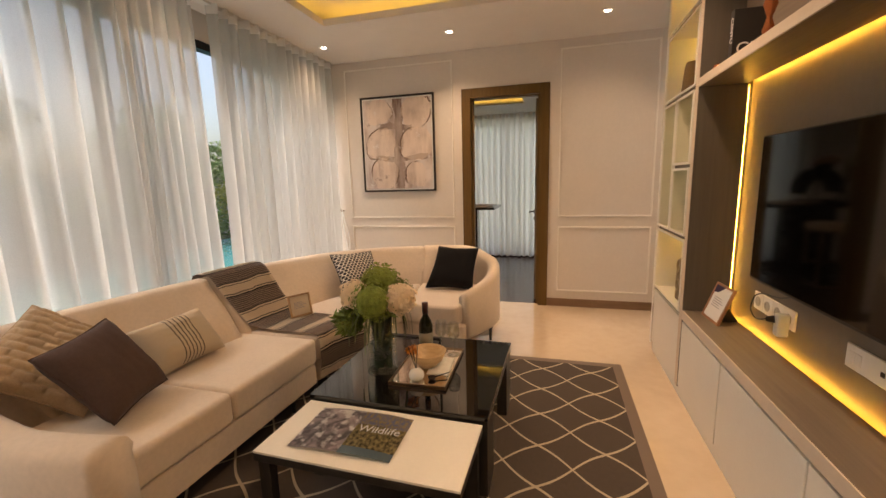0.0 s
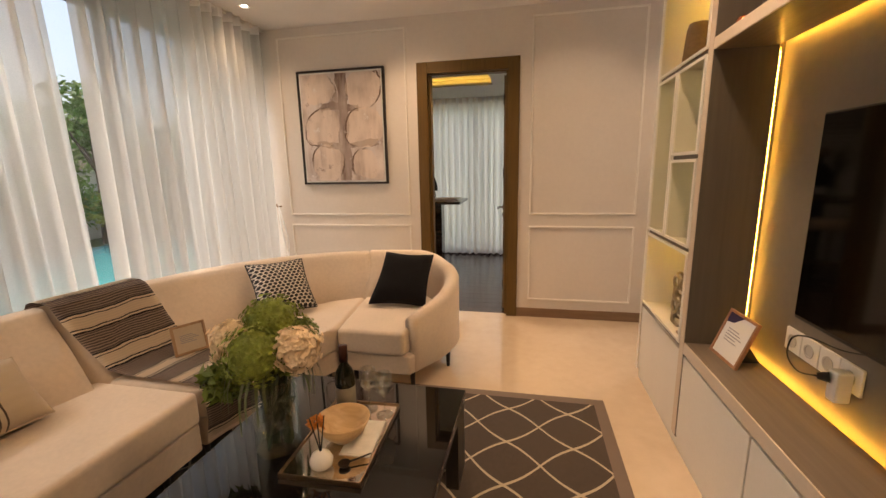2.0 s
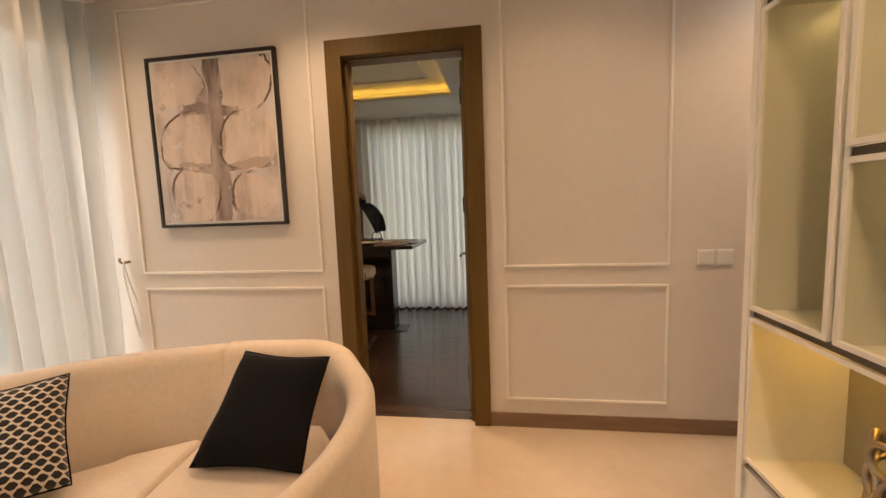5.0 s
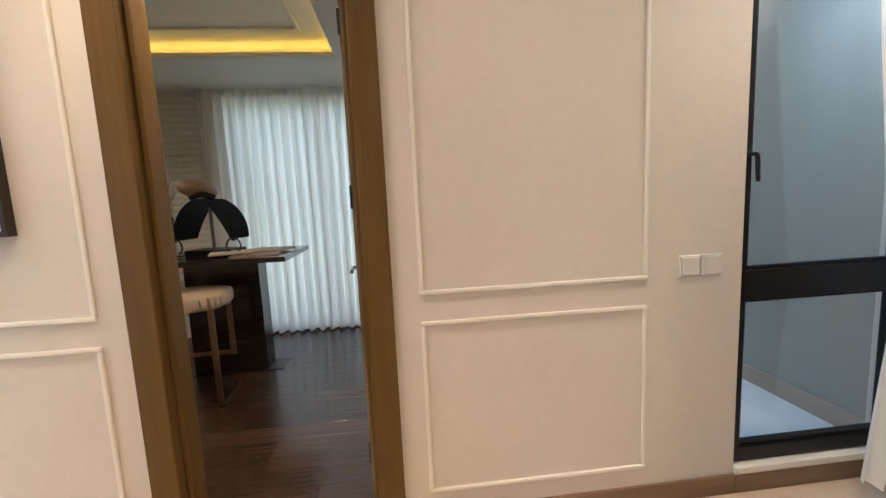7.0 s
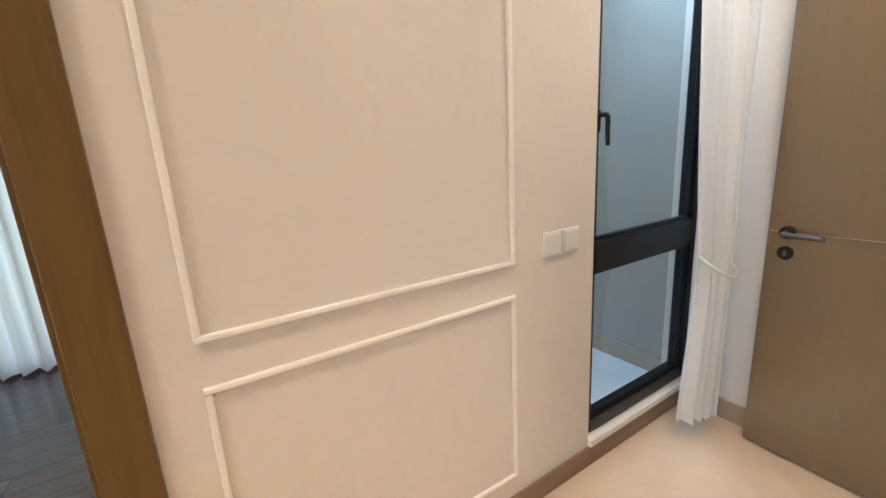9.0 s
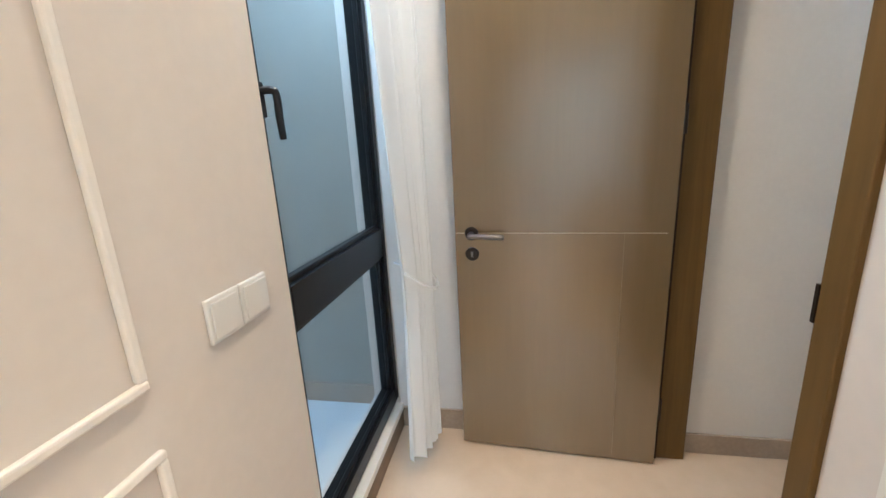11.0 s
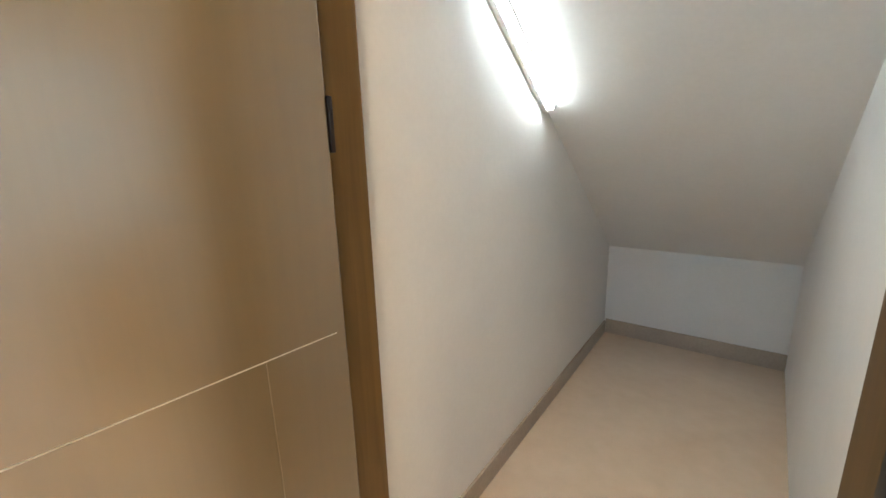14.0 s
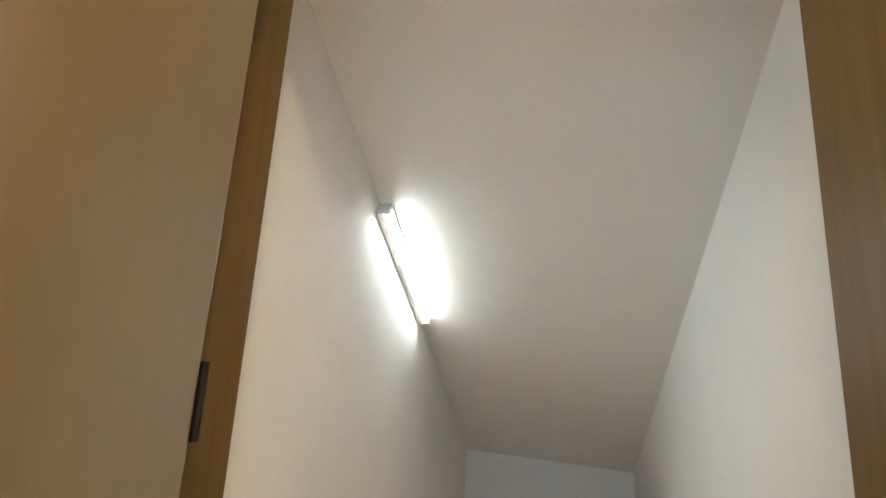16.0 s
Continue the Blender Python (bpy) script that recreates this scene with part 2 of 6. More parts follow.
def lathe(bm, profile, n=28, at=(0, 0, 0), closed=False):
    """Turns a profile of (radius, height) round the upright axis."""
    rings = []
    for r, z in profile:
        rings.append([bm.verts.new((at[0] + r * math.cos(k * math.tau / n), at[1] + r * math.sin(k * math.tau / n), at[2] + z)) for k in range(n)])
    pairs = list(zip(rings, rings[1:])) + ([(rings[-1], rings[0])] if closed else [])
    for r0, r1 in pairs:
        for k in range(n):
            bm.faces.new((r0[k], r0[(k + 1) % n], r1[(k + 1) % n], r1[k]))
    if not closed:
        if profile[0][0] > 1e-4:
            bm.faces.new(rings[0][::-1])
        if profile[-1][0] > 1e-4:
            bm.faces.new(rings[-1])
    bmesh.ops.remove_doubles(bm, verts=bm.verts, dist=1e-5)
    return bm


def grid(bm, nu, nv, fn, uv=None):
    """A sheet of quads; fn(u, v) gives a place, uv(u, v) the pattern's place."""
    vs = [[bm.verts.new(fn(i / nu, j / nv)) for j in range(nv + 1)] for i in range(nu + 1)]
    layer = bm.loops.layers.uv.verify() if uv else None
    for i in range(nu):
        for j in range(nv):
            f = bm.faces.new((vs[i][j], vs[i + 1][j], vs[i + 1][j + 1], vs[i][j + 1]))
            if uv:
                for lp, (a, b) in zip(f.loops, ((i, j), (i + 1, j), (i + 1, j + 1), (i, j + 1))):
                    lp[layer].uv = uv(a / nu, b / nv)
    return vs


def prism(bm, pts, z0, z1, bevel=0.0, seg=3):
    lo = [bm.verts.new((x, y, z0)) for x, y in pts]
    hi = [bm.verts.new((x, y, z1)) for x, y in pts]
    n = len(pts)
    fs = [bm.faces.new(lo[::-1]), bm.faces.new(hi)]
    for i in range(n):
        fs.append(bm.faces.new((lo[i], lo[(i + 1) % n], hi[(i + 1) % n], hi[i])))
    if bevel:
        es = list({e for f in fs for e in f.edges})
        bmesh.ops.bevel(bm, geom=es, offset=bevel, segments=seg, profile=0.5, affect="EDGES")
    return bm


def smooth_path(pts, n):
    """Catmull-Rom through points of any dimension."""
    out, p = [], [pts[0], *pts, pts[-1]]
    for i in range(1, len(p) - 2):
        for k in range(n):
            t = k / n
            out.append(tuple(0.5 * (2 * b + (c - a) * t + (2 * a - 5 * b + 4 * c - d) * t * t + (3 * b - a - 3 * c + d) * t ** 3) for a, b, c, d in zip(p[i - 1], p[i], p[i + 1], p[i + 2])))
    return out + [tuple(pts[-1])]


# ---- plan ----
WALL = 4.04          # face of the far wall
CEIL = 2.64
LEFT = -2.40         # end of the far wall, at the curtain
CABX, CABY = 0.80, 3.03   # front and far end of the cabinet wall
NEAR = -2.6          # wall behind the start of the walk


# ---- structure ----
def wall(name, *rows, material=M_WALL, label="cream painted wall"):
    return thing(name, boxes(*rows), material, label, "wall", kind="structure")


thing("floor", boxes((-2.75, NEAR, -0.1, 4.3, WALL + 0.05, 0.0)), M_FLOOR, "polished cream marble floor", "floor", kind="structure")
# far wall with the doorway and the window at its end
wall("wall_far", (-2.75, WALL, 0, -0.86, WALL + 0.14, CEIL), (-0.86, WALL, 2.23, -0.03, WALL + 0.14, CEIL), (-0.03, WALL, 0, 1.37, WALL + 0.14, CEIL),
     (1.37, WALL, 0, 2.17, WALL + 0.14, 0.115), (1.37, WALL, 2.5, 2.17, WALL + 0.14, CEIL), (2.17, WALL, 0, 2.4, WALL + 0.14, CEIL), label="cream painted wall with panel mouldings and a doorway")
wall("wall_end", (2.13, 2.86, 0, 2.27, WALL, CEIL), label="white painted wall at the end of the passage", material=M_WHITE)
wall("wall_closet_front", (1.0805, 2.87, 0, 1.225, 2.988, CEIL), (1.225, 2.87, 2.17, 2.085, 2.988, CEIL), (2.085, 2.87, 0, 2.13, 2.988, CEIL), label="cream painted wall round the closet doorway")
wall("wall_behind_cabinet", (1.0705, NEAR, 0, 1.08, 3.0, CEIL), label="cream painted wall behind the cabinets")
wall("wall_near", (-2.75, NEAR - 0.12, 0, 1.08, NEAR, CEIL), label="plain cream wall")
wall("wall_window_head", (-2.75, NEAR, 2.44, -2.56, WALL, CEIL), label="cream wall above the tall windows")


def ceiling():
    bm = bmesh.new()
    x0, x1, y0, y1 = -1.87, 0.30, -1.6, 3.05
    t = 0.16
    for r in ((-2.75, NEAR, x0, WALL), (x1, NEAR, 2.3, WALL), (x0, NEAR, x1, y0), (x0, y1, x1, WALL)):
        box(bm, r[0], r[1], CEIL, r[2], r[3], CEIL + 0.03)
    # raised tray above the cove
    box(bm, x0 - 0.25, y0 - 0.25, CEIL + t, x1 + 0.25, y1 + 0.25, CEIL + t + 0.04)
    for r in ((x0 - 0.25, y0 - 0.25, x0 - 0.22, y1 + 0.25), (x1 + 0.22, y0 - 0.25, x1 + 0.25, y1 + 0.25), (x0 - 0.25, y0 - 0.25, x1 + 0.25, y0 - 0.22), (x0 - 0.25, y1 + 0.22, x1 + 0.25, y1 + 0.25)):
        box(bm, r[0], r[1], CEIL + 0.03, r[2], r[3], CEIL + t)
    # upstand that hides the light strip
    for a, b, c, d in ((x0, y0, x0 + 0.03, y1), (x1 - 0.03, y0, x1, y1), (x0 + 0.03, y0, x1 - 0.03, y0 + 0.03), (x0 + 0.03, y1 - 0.03, x1 - 0.03, y1)):
        box(bm, a, b, CEIL + 0.001, c, d, CEIL + 0.055)
    # inner moulding frame
    i = 0.28
    for a, b, c, d in ((x0 + i, y0 + i, x0 + i + 0.05, y1 - i), (x1 - i - 0.05, y0 + i, x1 - i, y1 - i), (x0 + i + 0.05, y0 + i, x1 - i - 0.05, y0 + i + 0.05), (x0 + i + 0.05, y1 - i - 0.05, x1 - i - 0.05, y1 - i)):
        box(bm, a, b, CEIL + t - 0.02, c, d, CEIL + t, bevel=0.006)
    thing("ceiling", bm, M_CEIL, "cream ceiling with a raised tray and a hidden light cove", "ceiling", kind="structure")
    strip = group_of("cove_light", "warm yellow light strip hidden in the ceiling cove", "light strip")
    for a, b, c, d in ((x0 - 0.12, y0, x0 - 0.09, y1), (x1 + 0.09, y0, x1 + 0.12, y1), (x0, y0 - 0.12, x1, y0 - 0.09), (x0, y1 + 0.09, x1, y1 + 0.12)):
        part("strip", boxes((a, b, CEIL + 0.032, c, d, CEIL + 0.045)), M_COVE, strip)
    roof = boxes((-2.75, NEAR - 0.12, CEIL + 0.24, 4.3, WALL + 0.14, CEIL + 0.3), (2.27, 0.4, CEIL - 0.02, 2.4, WALL, CEIL + 0.03))
    thing("ceiling_slab", roof, M_CEIL, "slab above the tray ceiling", "ceiling", kind="structure")


ceiling()


def mouldings():
    """Raised frames on the far wall: an upper and a lower one on each side of the door."""
    def one(x0, x1, z0, z1):
        w = 0.0155
        bm = bmesh.new()
        for a, b, c, d in ((x0, z0, x1, z0 + w), (x0, z1 - w, x1, z1), (x0, z0 + w, x0 + w, z1 - w), (x1 - w, z0 + w, x1, z1 - w)):
            box(bm, a, WALL - 0.013, b, c, WALL, d, bevel=0.004)
        thing("trim", bm, M_TRIM, "raised cream picture-frame moulding on the wall", "moulding", "wall mouldings", "structure")
    one(0.095, 0.97, 0.945, 2.56)
    one(0.095, 0.97, 0.165, 0.845)
    one(-2.22, -0.985, 0.935, 2.56)
    one(-2.22, -0.985, 0.165, 0.845)


mouldings()
thing("baseboard", boxes((0.0, WALL - 0.012, 0, 1.37, WALL, 0.085), (1.37, WALL - 0.012, 0, 2.13, WALL, 0.085), bevel=0.003), wood("brown_skirting", (0.2, 0.12, 0.07), (0.27, 0.17, 0.1), 0.4, "X"), "brown wooden baseboard", "baseboard", kind="structure")
thing("baseboard", boxes((LEFT, WALL - 0.012, 0, -0.89, WALL, 0.085), bevel=0.003), bpy.data.materials["brown_skirting"], "brown wooden baseboard", "baseboard", kind="structure")
thing("baseboard", boxes((2.118, 2.98, 0, 2.13, WALL - 0.012, 0.1), bevel=0.003), M_SKIRT, "beige stone baseboard", "baseboard", kind="structure")


def door_frame(name, x0, x1, top, y0, y1, wide, label, face=-1):
    """Casing round an opening: two jambs and a head."""
    ob = group_of(name, label, "door frame")
    ob["kind"] = "structure"
    for n, r in (("jamb", (x0, y0, 0, x0 + wide, y1, top)), ("jamb", (x1 - wide, y0, 0, x1, y1, top)), ("head", (x0 + wide, y0, top - wide, x1 - wide, y1, top))):
        part(n, boxes(r, bevel=0.004), M_CASING, ob)
    return ob


fr = door_frame("door_1", -0.89, 0.0, 2.26, WALL - 0.02, WALL + 0.16, 0.095, "brown wooden door frame of the open bedroom doorway")
part("stop", boxes((-0.795, WALL + 0.03, 0, -0.775, WALL + 0.1, 2.165), (-0.775, WALL + 0.03, 2.156, -0.115, WALL + 0.1, 2.165), (-0.115, WALL + 0.03, 0, -0.095, WALL + 0.1, 2.165), bevel=0.003), M_CASING, fr)
for z in (0.27, 1.22, 2.0):
    part("hinge", boxes((-0.103, WALL + 0.105, z - 0.05, -0.085, WALL + 0.158, z + 0.05), bevel=0.002), M_DARKSTEEL, fr, "dark steel hinge")
fr = door_frame("door_2", 1.218, 2.092, 2.17, 2.85, 3.0, 0.062, "brown wooden frame of the open closet doorway")
part("rebate_seal", boxes((2.0235, 2.956, 0.002, 2.0298, 2.9735, 2.105)), mat("dark_seal", (0.03, 0.018, 0.01), 0.8, var=0), fr, "dark seal in the rebate")
part("strike_plate", boxes((1.276, 2.968, 0.935, 1.2835, 3.003, 1.005)), M_DARKSTEEL, fr, "dark metal strike plate")


def door_leaf(name, width, height, label, hinge, turn, handle_side):
    """A flush veneered leaf with a fine inlay line, a lever handle, a key rose and hinges. It runs along +y from its hinge."""
    ob = group_of(name, label, "door", at=hinge, turn=turn)
    part("panel", boxes((0, 0, 0.008, 0.04, width, height), bevel=0.002), M_LEAF, ob)
    s = handle_side
    xf = 0.0 if s < 0 else 0.04
    g = lambda a, b: (min(xf + s * a, xf + s * b), max(xf + s * a, xf + s * b))
    a, b = g(-0.001, 0.0012)
    part("inlay_line", boxes((a, 0.02, 0.9395, b, width - 0.004, 0.9414)), M_INLAY, ob, "fine pale metal inlay line")
    if s < 0:
        part("inlay_line", boxes((a, 0.155, 0.03, b, 0.1565, 0.939)), M_LINE, ob, "fine upright joint in the veneer")
    h = part("handle", tube(bmesh.new(), smooth_path([(xf + s * 0.002, width - 0.065, 0.939), (xf + s * 0.05, width - 0.065, 0.939), (xf + s * 0.055, width - 0.085, 0.939), (xf + s * 0.055, width - 0.19, 0.936)], 5), 0.0095), M_STEEL, ob, "brushed steel lever handle", True)
    for z in (0.939, 0.859):
        bm = lathe(bmesh.new(), [(0.0, 0.0), (0.026, 0.0), (0.026, 0.006), (0.022, 0.009), (0.0, 0.009)])
        bmesh.ops.transform(bm, matrix=Matrix.Translation((xf, width - 0.065, z)) @ Matrix.Rotation(s * math.pi / 2, 4, "Y"), verts=bm.verts)
        part("rose", bm, M_DARKSTEEL, ob, "dark round escutcheon", False)
    part("key_slot", boxes((min(xf + s * 0.0085, xf + s * 0.012), width - 0.069, 0.849, max(xf + s * 0.0085, xf + s * 0.012), width - 0.061, 0.87)), M_STEEL, ob)
    for z in (0.255, 1.31, 1.95):
        part("hinge", boxes((xf + s * 0.001 - 0.004, -0.009, z - 0.046, xf + s * 0.001 + 0.004, -0.0005, z + 0.046), bevel=0.0015), M_DARKSTEEL, ob, "dark steel hinge")
    return ob


door_leaf("closet_door", 0.76, 2.1, "open brown veneered flush door with lever handle", (1.985, 2.976, 0), -4.0, -1)
door_leaf("bedroom_door", 0.68, 2.15, "open brown veneered door seen edge-on in the doorway", (-0.14, WALL + 0.165, 0), 3.0, -1)

# closet under the stairs
SLOPE = 0.69
wall("wall_closet", (2.085, 0.5, 0, 2.13, 2.8695, CEIL), material=M_WHITE, label="white painted closet wall")
bm = bmesh.new()
prism(bm, [(1.0805, 0.6), (1.09, 0.6), (1.195, 2.869), (1.0805, 2.869)], 0, CEIL)
thing("wall_closet_side", bm, M_WHITE, "white painted closet wall beside the cabinets", "wall", kind="structure")
wall("wall_closet_back", (1.06, 0.5, 0, 2.13, 0.625, CEIL), material=M_WHITE, label="low white wall at the closet's end")
bm = bmesh.new()
vs = [bm.verts.new(p) for p in ((1.06, 0.6, 0.605), (2.1, 0.6, 0.605), (2.1, 2.87, 0.605 + SLOPE * 2.27), (1.06, 2.87, 0.605 + SLOPE * 2.27), (1.06, 0.6, 0.75), (2.1, 0.6, 0.75), (2.1, 2.87, 0.75 + SLOPE * 2.27), (1.06, 2.87, 0.75 + SLOPE * 2.27))]
for f in ((0, 1, 2, 3), (7, 6, 5, 4), (0, 4, 5, 1), (1, 5, 6, 2), (2, 6, 7, 3), (3, 7, 4, 0)):
    bm.faces.new([vs[i] for i in f])
thing("ceiling_closet", bm, M_WHITE, "white sloping underside of the stairs", "ceiling", kind="structure")
thing("baseboard", boxes((2.073, 0.637, 0, 2.085, 2.849, 0.088), (1.09, 0.625, 0, 2.073, 0.637, 0.1), bevel=0.002), M_SKIRT, "beige stone closet baseboard", "baseboard", kind="structure")


def tube_light():
    a, b = Vector((2.061, 1.811, 1.42)), Vector((2.061, 2.301, 1.745))
    d = (b - a).normalized()
    m = Matrix.Translation((a + b) / 2) @ d.to_track_quat("Y", "Z").to_matrix().to_4x4()
    L = (b - a).length / 2
    ob = group_of("tube_light", "lit white batten light on the closet wall", "light")
    # thin strip above the diffuser is added to weaken the slope's halo
    for n, r, mt in (("housing", (0.004, -L, -0.02, 0.024, L, 0.018), M_PLASTIC), ("light_baffle", (-0.016, -L + 0.0118, 0.0125, 0.0038, L - 0.0118, 0.0158), M_PLASTIC), ("diffuser", (-0.016, -L + 0.012, -0.012, 0.0035, L - 0.012, 0.012), M_TUBE), ("end_cap", (-0.02, -L - 0.006, -0.016, 0.024, -L + 0.0115, 0.0165), M_PLASTIC), ("end_cap", (-0.02, L - 0.0115, -0.016, 0.024, L + 0.006, 0.0165), M_PLASTIC)):
        bm = boxes(r, bevel=0.0015)
        bmesh.ops.transform(bm, matrix=m, verts=bm.verts)
        part(n, bm, mt, ob)


tube_light()


# ---- windows ----
def window_frame(name, label, axis, at, a0, a1, z0, z1, posts, rails, w=0.05, depth=0.06, style=M_BLACK):
    """A black metal window: stiles, rails and one pane for each field. axis 'x': it stands at x = at and runs along y."""
    ob = group_of(name, label, "window")
    ob["kind"] = "structure"

    def add(n, u0, u1, v0, v1, d0, d1, m, bevel):
        r = (at + d0, u0, v0, at + d1, u1, v1) if axis == "x" else (u0, at + d0, v0, u1, at + d1, v1)
        return part(n, boxes(r, bevel=bevel), m, ob)
    add("stile", a0, a0 + w, z0, z1, 0, depth, style, 0.003)
    add("stile", a1 - w, a1, z0, z1, 0, depth, style, 0.003)
    add("rail", a0 + w, a1 - w, z0, z0 + w * 1.5, 0, depth, style, 0.003)
    add("rail", a0 + w, a1 - w, z1 - w, z1, 0, depth, style, 0.003)
    us = [a0 + w] + [k for p in posts for k in (p - w / 2, p + w / 2)] + [a1 - w]
    vs = [z0 + w * 1.5] + [k for p in rails for k in (p[0], p[1])] + [z1 - w]
    for p in posts:
        add("mullion", p - w / 2, p + w / 2, z0 + w * 1.5, z1 - w, 0, depth, style, 0.003)
    for i in range(0, len(us), 2):
        for p in rails:
            add("transom", us[i], us[i + 1], p[0], p[1], 0, depth, style, 0.003)
        for j in range(0, len(vs), 2):
            g = add("pane", us[i], us[i + 1], vs[j], vs[j + 1], depth * 0.45, depth * 0.45 + 0.006, M_GLASS, 0)
            g.visible_shadow = False
    return ob


window_frame("window_1", "tall black-framed windows behind sheer curtains", "x", -2.66, NEAR, WALL, 0.0, 2.44, [-1.3, 0.2, 1.7, 2.72], [], 0.06, 0.08)
win = window_frame("window_2", "black-framed casement window onto a side yard", "y", WALL + 0.02, 1.37, 2.17, 0.12, 2.5, [], [(0.825, 0.945)], 0.04, 0.07)
bm = boxes((1.376, WALL + 0.006, 1.345, 1.4, WALL + 0.0205, 1.42), bevel=0.004)
tube(bm, smooth_path([(1.388, WALL + 0.01, 1.40), (1.39, WALL - 0.018, 1.40), (1.393, WALL - 0.025, 1.387), (1.398, WALL - 0.022, 1.345), (1.402, WALL - 0.022, 1.297)], 5), [0.0085] * 16 + [0.008] * 4 + [0.007], 10)
part("latch", bm, M_BLACK, win, "black casement handle")
for z0, z1 in ((0.18, 0.825), (0.945, 2.46)):
    a, b, y0, y1, w = 1.41, 2.13, WALL + 0.033, WALL + 0.0505, 0.016
    part("glazing_bead", boxes((a, y0, z0, a + w, y1, z1), (b - w, y0, z0, b, y1, z1), (a + w, y0, z0, b - w, y1, z0 + w), (a + w, y0, z1 - w, b - w, y1, z1), bevel=0.002, seg=1), M_BLACK, win)
thing("window_sill", boxes((1.37, WALL - 0.016, 0.085, 2.13, WALL + 0.02, 0.118), bevel=0.005), M_TRIM, "pale sill under the casement window", "sill", kind="structure")

# light well outside the casement
M_WELL = mat("light_well_paint", (0.37, 0.355, 0.31), 0.7, var=0.05)
thing("yard_wall", boxes((2.3, WALL + 0.14, -0.09, 2.42, 12.0, 4.6)), M_WELL, "pale grey boundary wall of the side yard", "wall", kind="structure")
thing("yard_floor", boxes((0.47, WALL + 0.14, -0.09, 2.3, 12.0, -0.015)), mat("pale_screed", (0.72, 0.74, 0.74), 0.6, var=0.05), "pale floor of the side yard", "floor", kind="structure")
# added slab out of view, cuts skylight on the upper yard wall
thing("yard_shade_slab", boxes((0.47, WALL + 0.141, 2.9, 2.3, WALL + 0.6, 3.0)), M_WELL, "unseen slab added over the side yard to darken the wall's top", "ceiling", kind="structure")
thing("baseboard", boxes((2.285, WALL + 0.14, -0.015, 2.3, 12.0, 0.09)), M_SKIRT, "stone baseboard of the side yard wall", "baseboard", kind="structure")


# ---- curtains ----
def curtain(name, label, fn_path, z0, z1, waves, depth, material, n=None, seed=1, tape=True, flare=1.0):
    """A pleated hanging: fn_path(s, h) gives the plan point and its outward direction at share s and height share h."""
    rnd = random.Random(seed)
    ph = [rnd.uniform(-0.5, 0.5) for _ in range(int(waves) + 4)]
    am = [rnd.uniform(0.55, 1.25) for _ in range(int(waves) + 4)]
    ob = group_of(name, label, "curtain")
    n = n or int(waves * 10)

    def place(u, v):
        (x, y), (dx, dy) = fn_path(u, v)
        k = u * waves
        i = int(k)
        f = k - i
        a = am[i] * (1 - f) + am[i + 1] * f
        p = ph[i] * (1 - f) + ph[i + 1] * f
        w = math.sin(math.tau * k + p * 1.6) * depth * a * (0.75 + 0.35 * (1 - v) * flare)
        w += 0.2 * depth * math.sin(math.tau * k * 2.3 + 3 * v + p)
        return (x + dx * w, y + dy * w, z0 + (z1 - z0) * v + (0.006 * math.sin(k * 5) if v == 0 else 0))
    bm = bmesh.new()
    grid(bm, n, 16, place)
    part("fabric", bm, material, ob, smooth=True)
    if tape:
        bm = bmesh.new()
        grid(bm, n, 1, lambda u, v: (lambda p: (p[0] + 0.004, p[1], z1 - 0.07 * (1 - v)))(place(u, 1.0)))
        part("heading_tape", bm, M_DRAPE, ob)
    return ob


def straight(x, y0, y1, along="y"):
    if along == "y":
        return lambda s, v: ((x, y0 + (y1 - y0) * s), (1, 0))
    return lambda s, v: ((y0 + (y1 - y0) * s, x), (0, 1))


curtain("sheer_curtain", "white sheer pleated curtain over the tall window", straight(-2.37, 2.34, 4.0), 0.02, CEIL - 0.005, 15, 0.062, M_SHEER, seed=3)
curtain("sheer_curtain", "white sheer pleated curtain over the tall window", lambda s, v: ((-2.37, 1.66 + (2.2 + 0.07 * (1 - v) - 1.66) * s), (1, 0)), 0.02, CEIL - 0.005, 6, 0.055, M_SHEER, seed=5)
curtain("sheer_curtain", "white sheer pleated curtain over the tall window", straight(-2.40, -0.1, 1.75), 0.02, CEIL - 0.005, 13, 0.075, M_SHEER, seed=8)
curtain("sheer_curtain", "white sheer pleated curtain over the tall window", straight(-2.37, NEAR + 0.05, -0.05), 0.02, CEIL - 0.005, 20, 0.036, M_SHEER, seed=9)
thing("curtain_track", boxes((-2.41, NEAR, CEIL - 0.018, -2.345, WALL - 0.01, CEIL - 0.0005)), M_PLASTIC, "white ceiling track of the sheer curtains", "curtain track")


# tied-back drape beside the casement
def tied_drape():
    def path(s, v):
        z = v * 2.55 + 0.03
        tie = 0.76
        if z < tie:
            k = z / tie
            c, w = 1.95 + 0.012 * k, 0.145 - 0.068 * k
        else:
            k = (z - tie) / (2.58 - tie)
            c, w = 1.962 - 0.085 * k ** 1.2, 0.077 + 0.165 * k ** 0.7
        return (c - w + 2 * w * s, 3.90 - 0.045 * math.sin(math.pi * s)), (0.15, 1)
    ob = curtain("tied_curtain", "white drape gathered by a tieback beside the window", path, 0.085, 2.6, 6, 0.036, M_DRAPE, n=110, seed=11, tape=False, flare=0.3)
    bm = bmesh.new()
    tube(bm, smooth_path([(1.872, 3.90, 0.83), (1.88, 3.835, 0.785), (1.925, 3.805, 0.757), (1.97, 3.80, 0.75), (2.012, 3.815, 0.768), (2.035, 3.86, 0.79), (2.045, 3.92, 0.80), (2.08, 4.0, 0.81)], 6), 0.006, 8)
    part("tieback", bm, M_DRAPE, ob, "white fabric tieback", True)


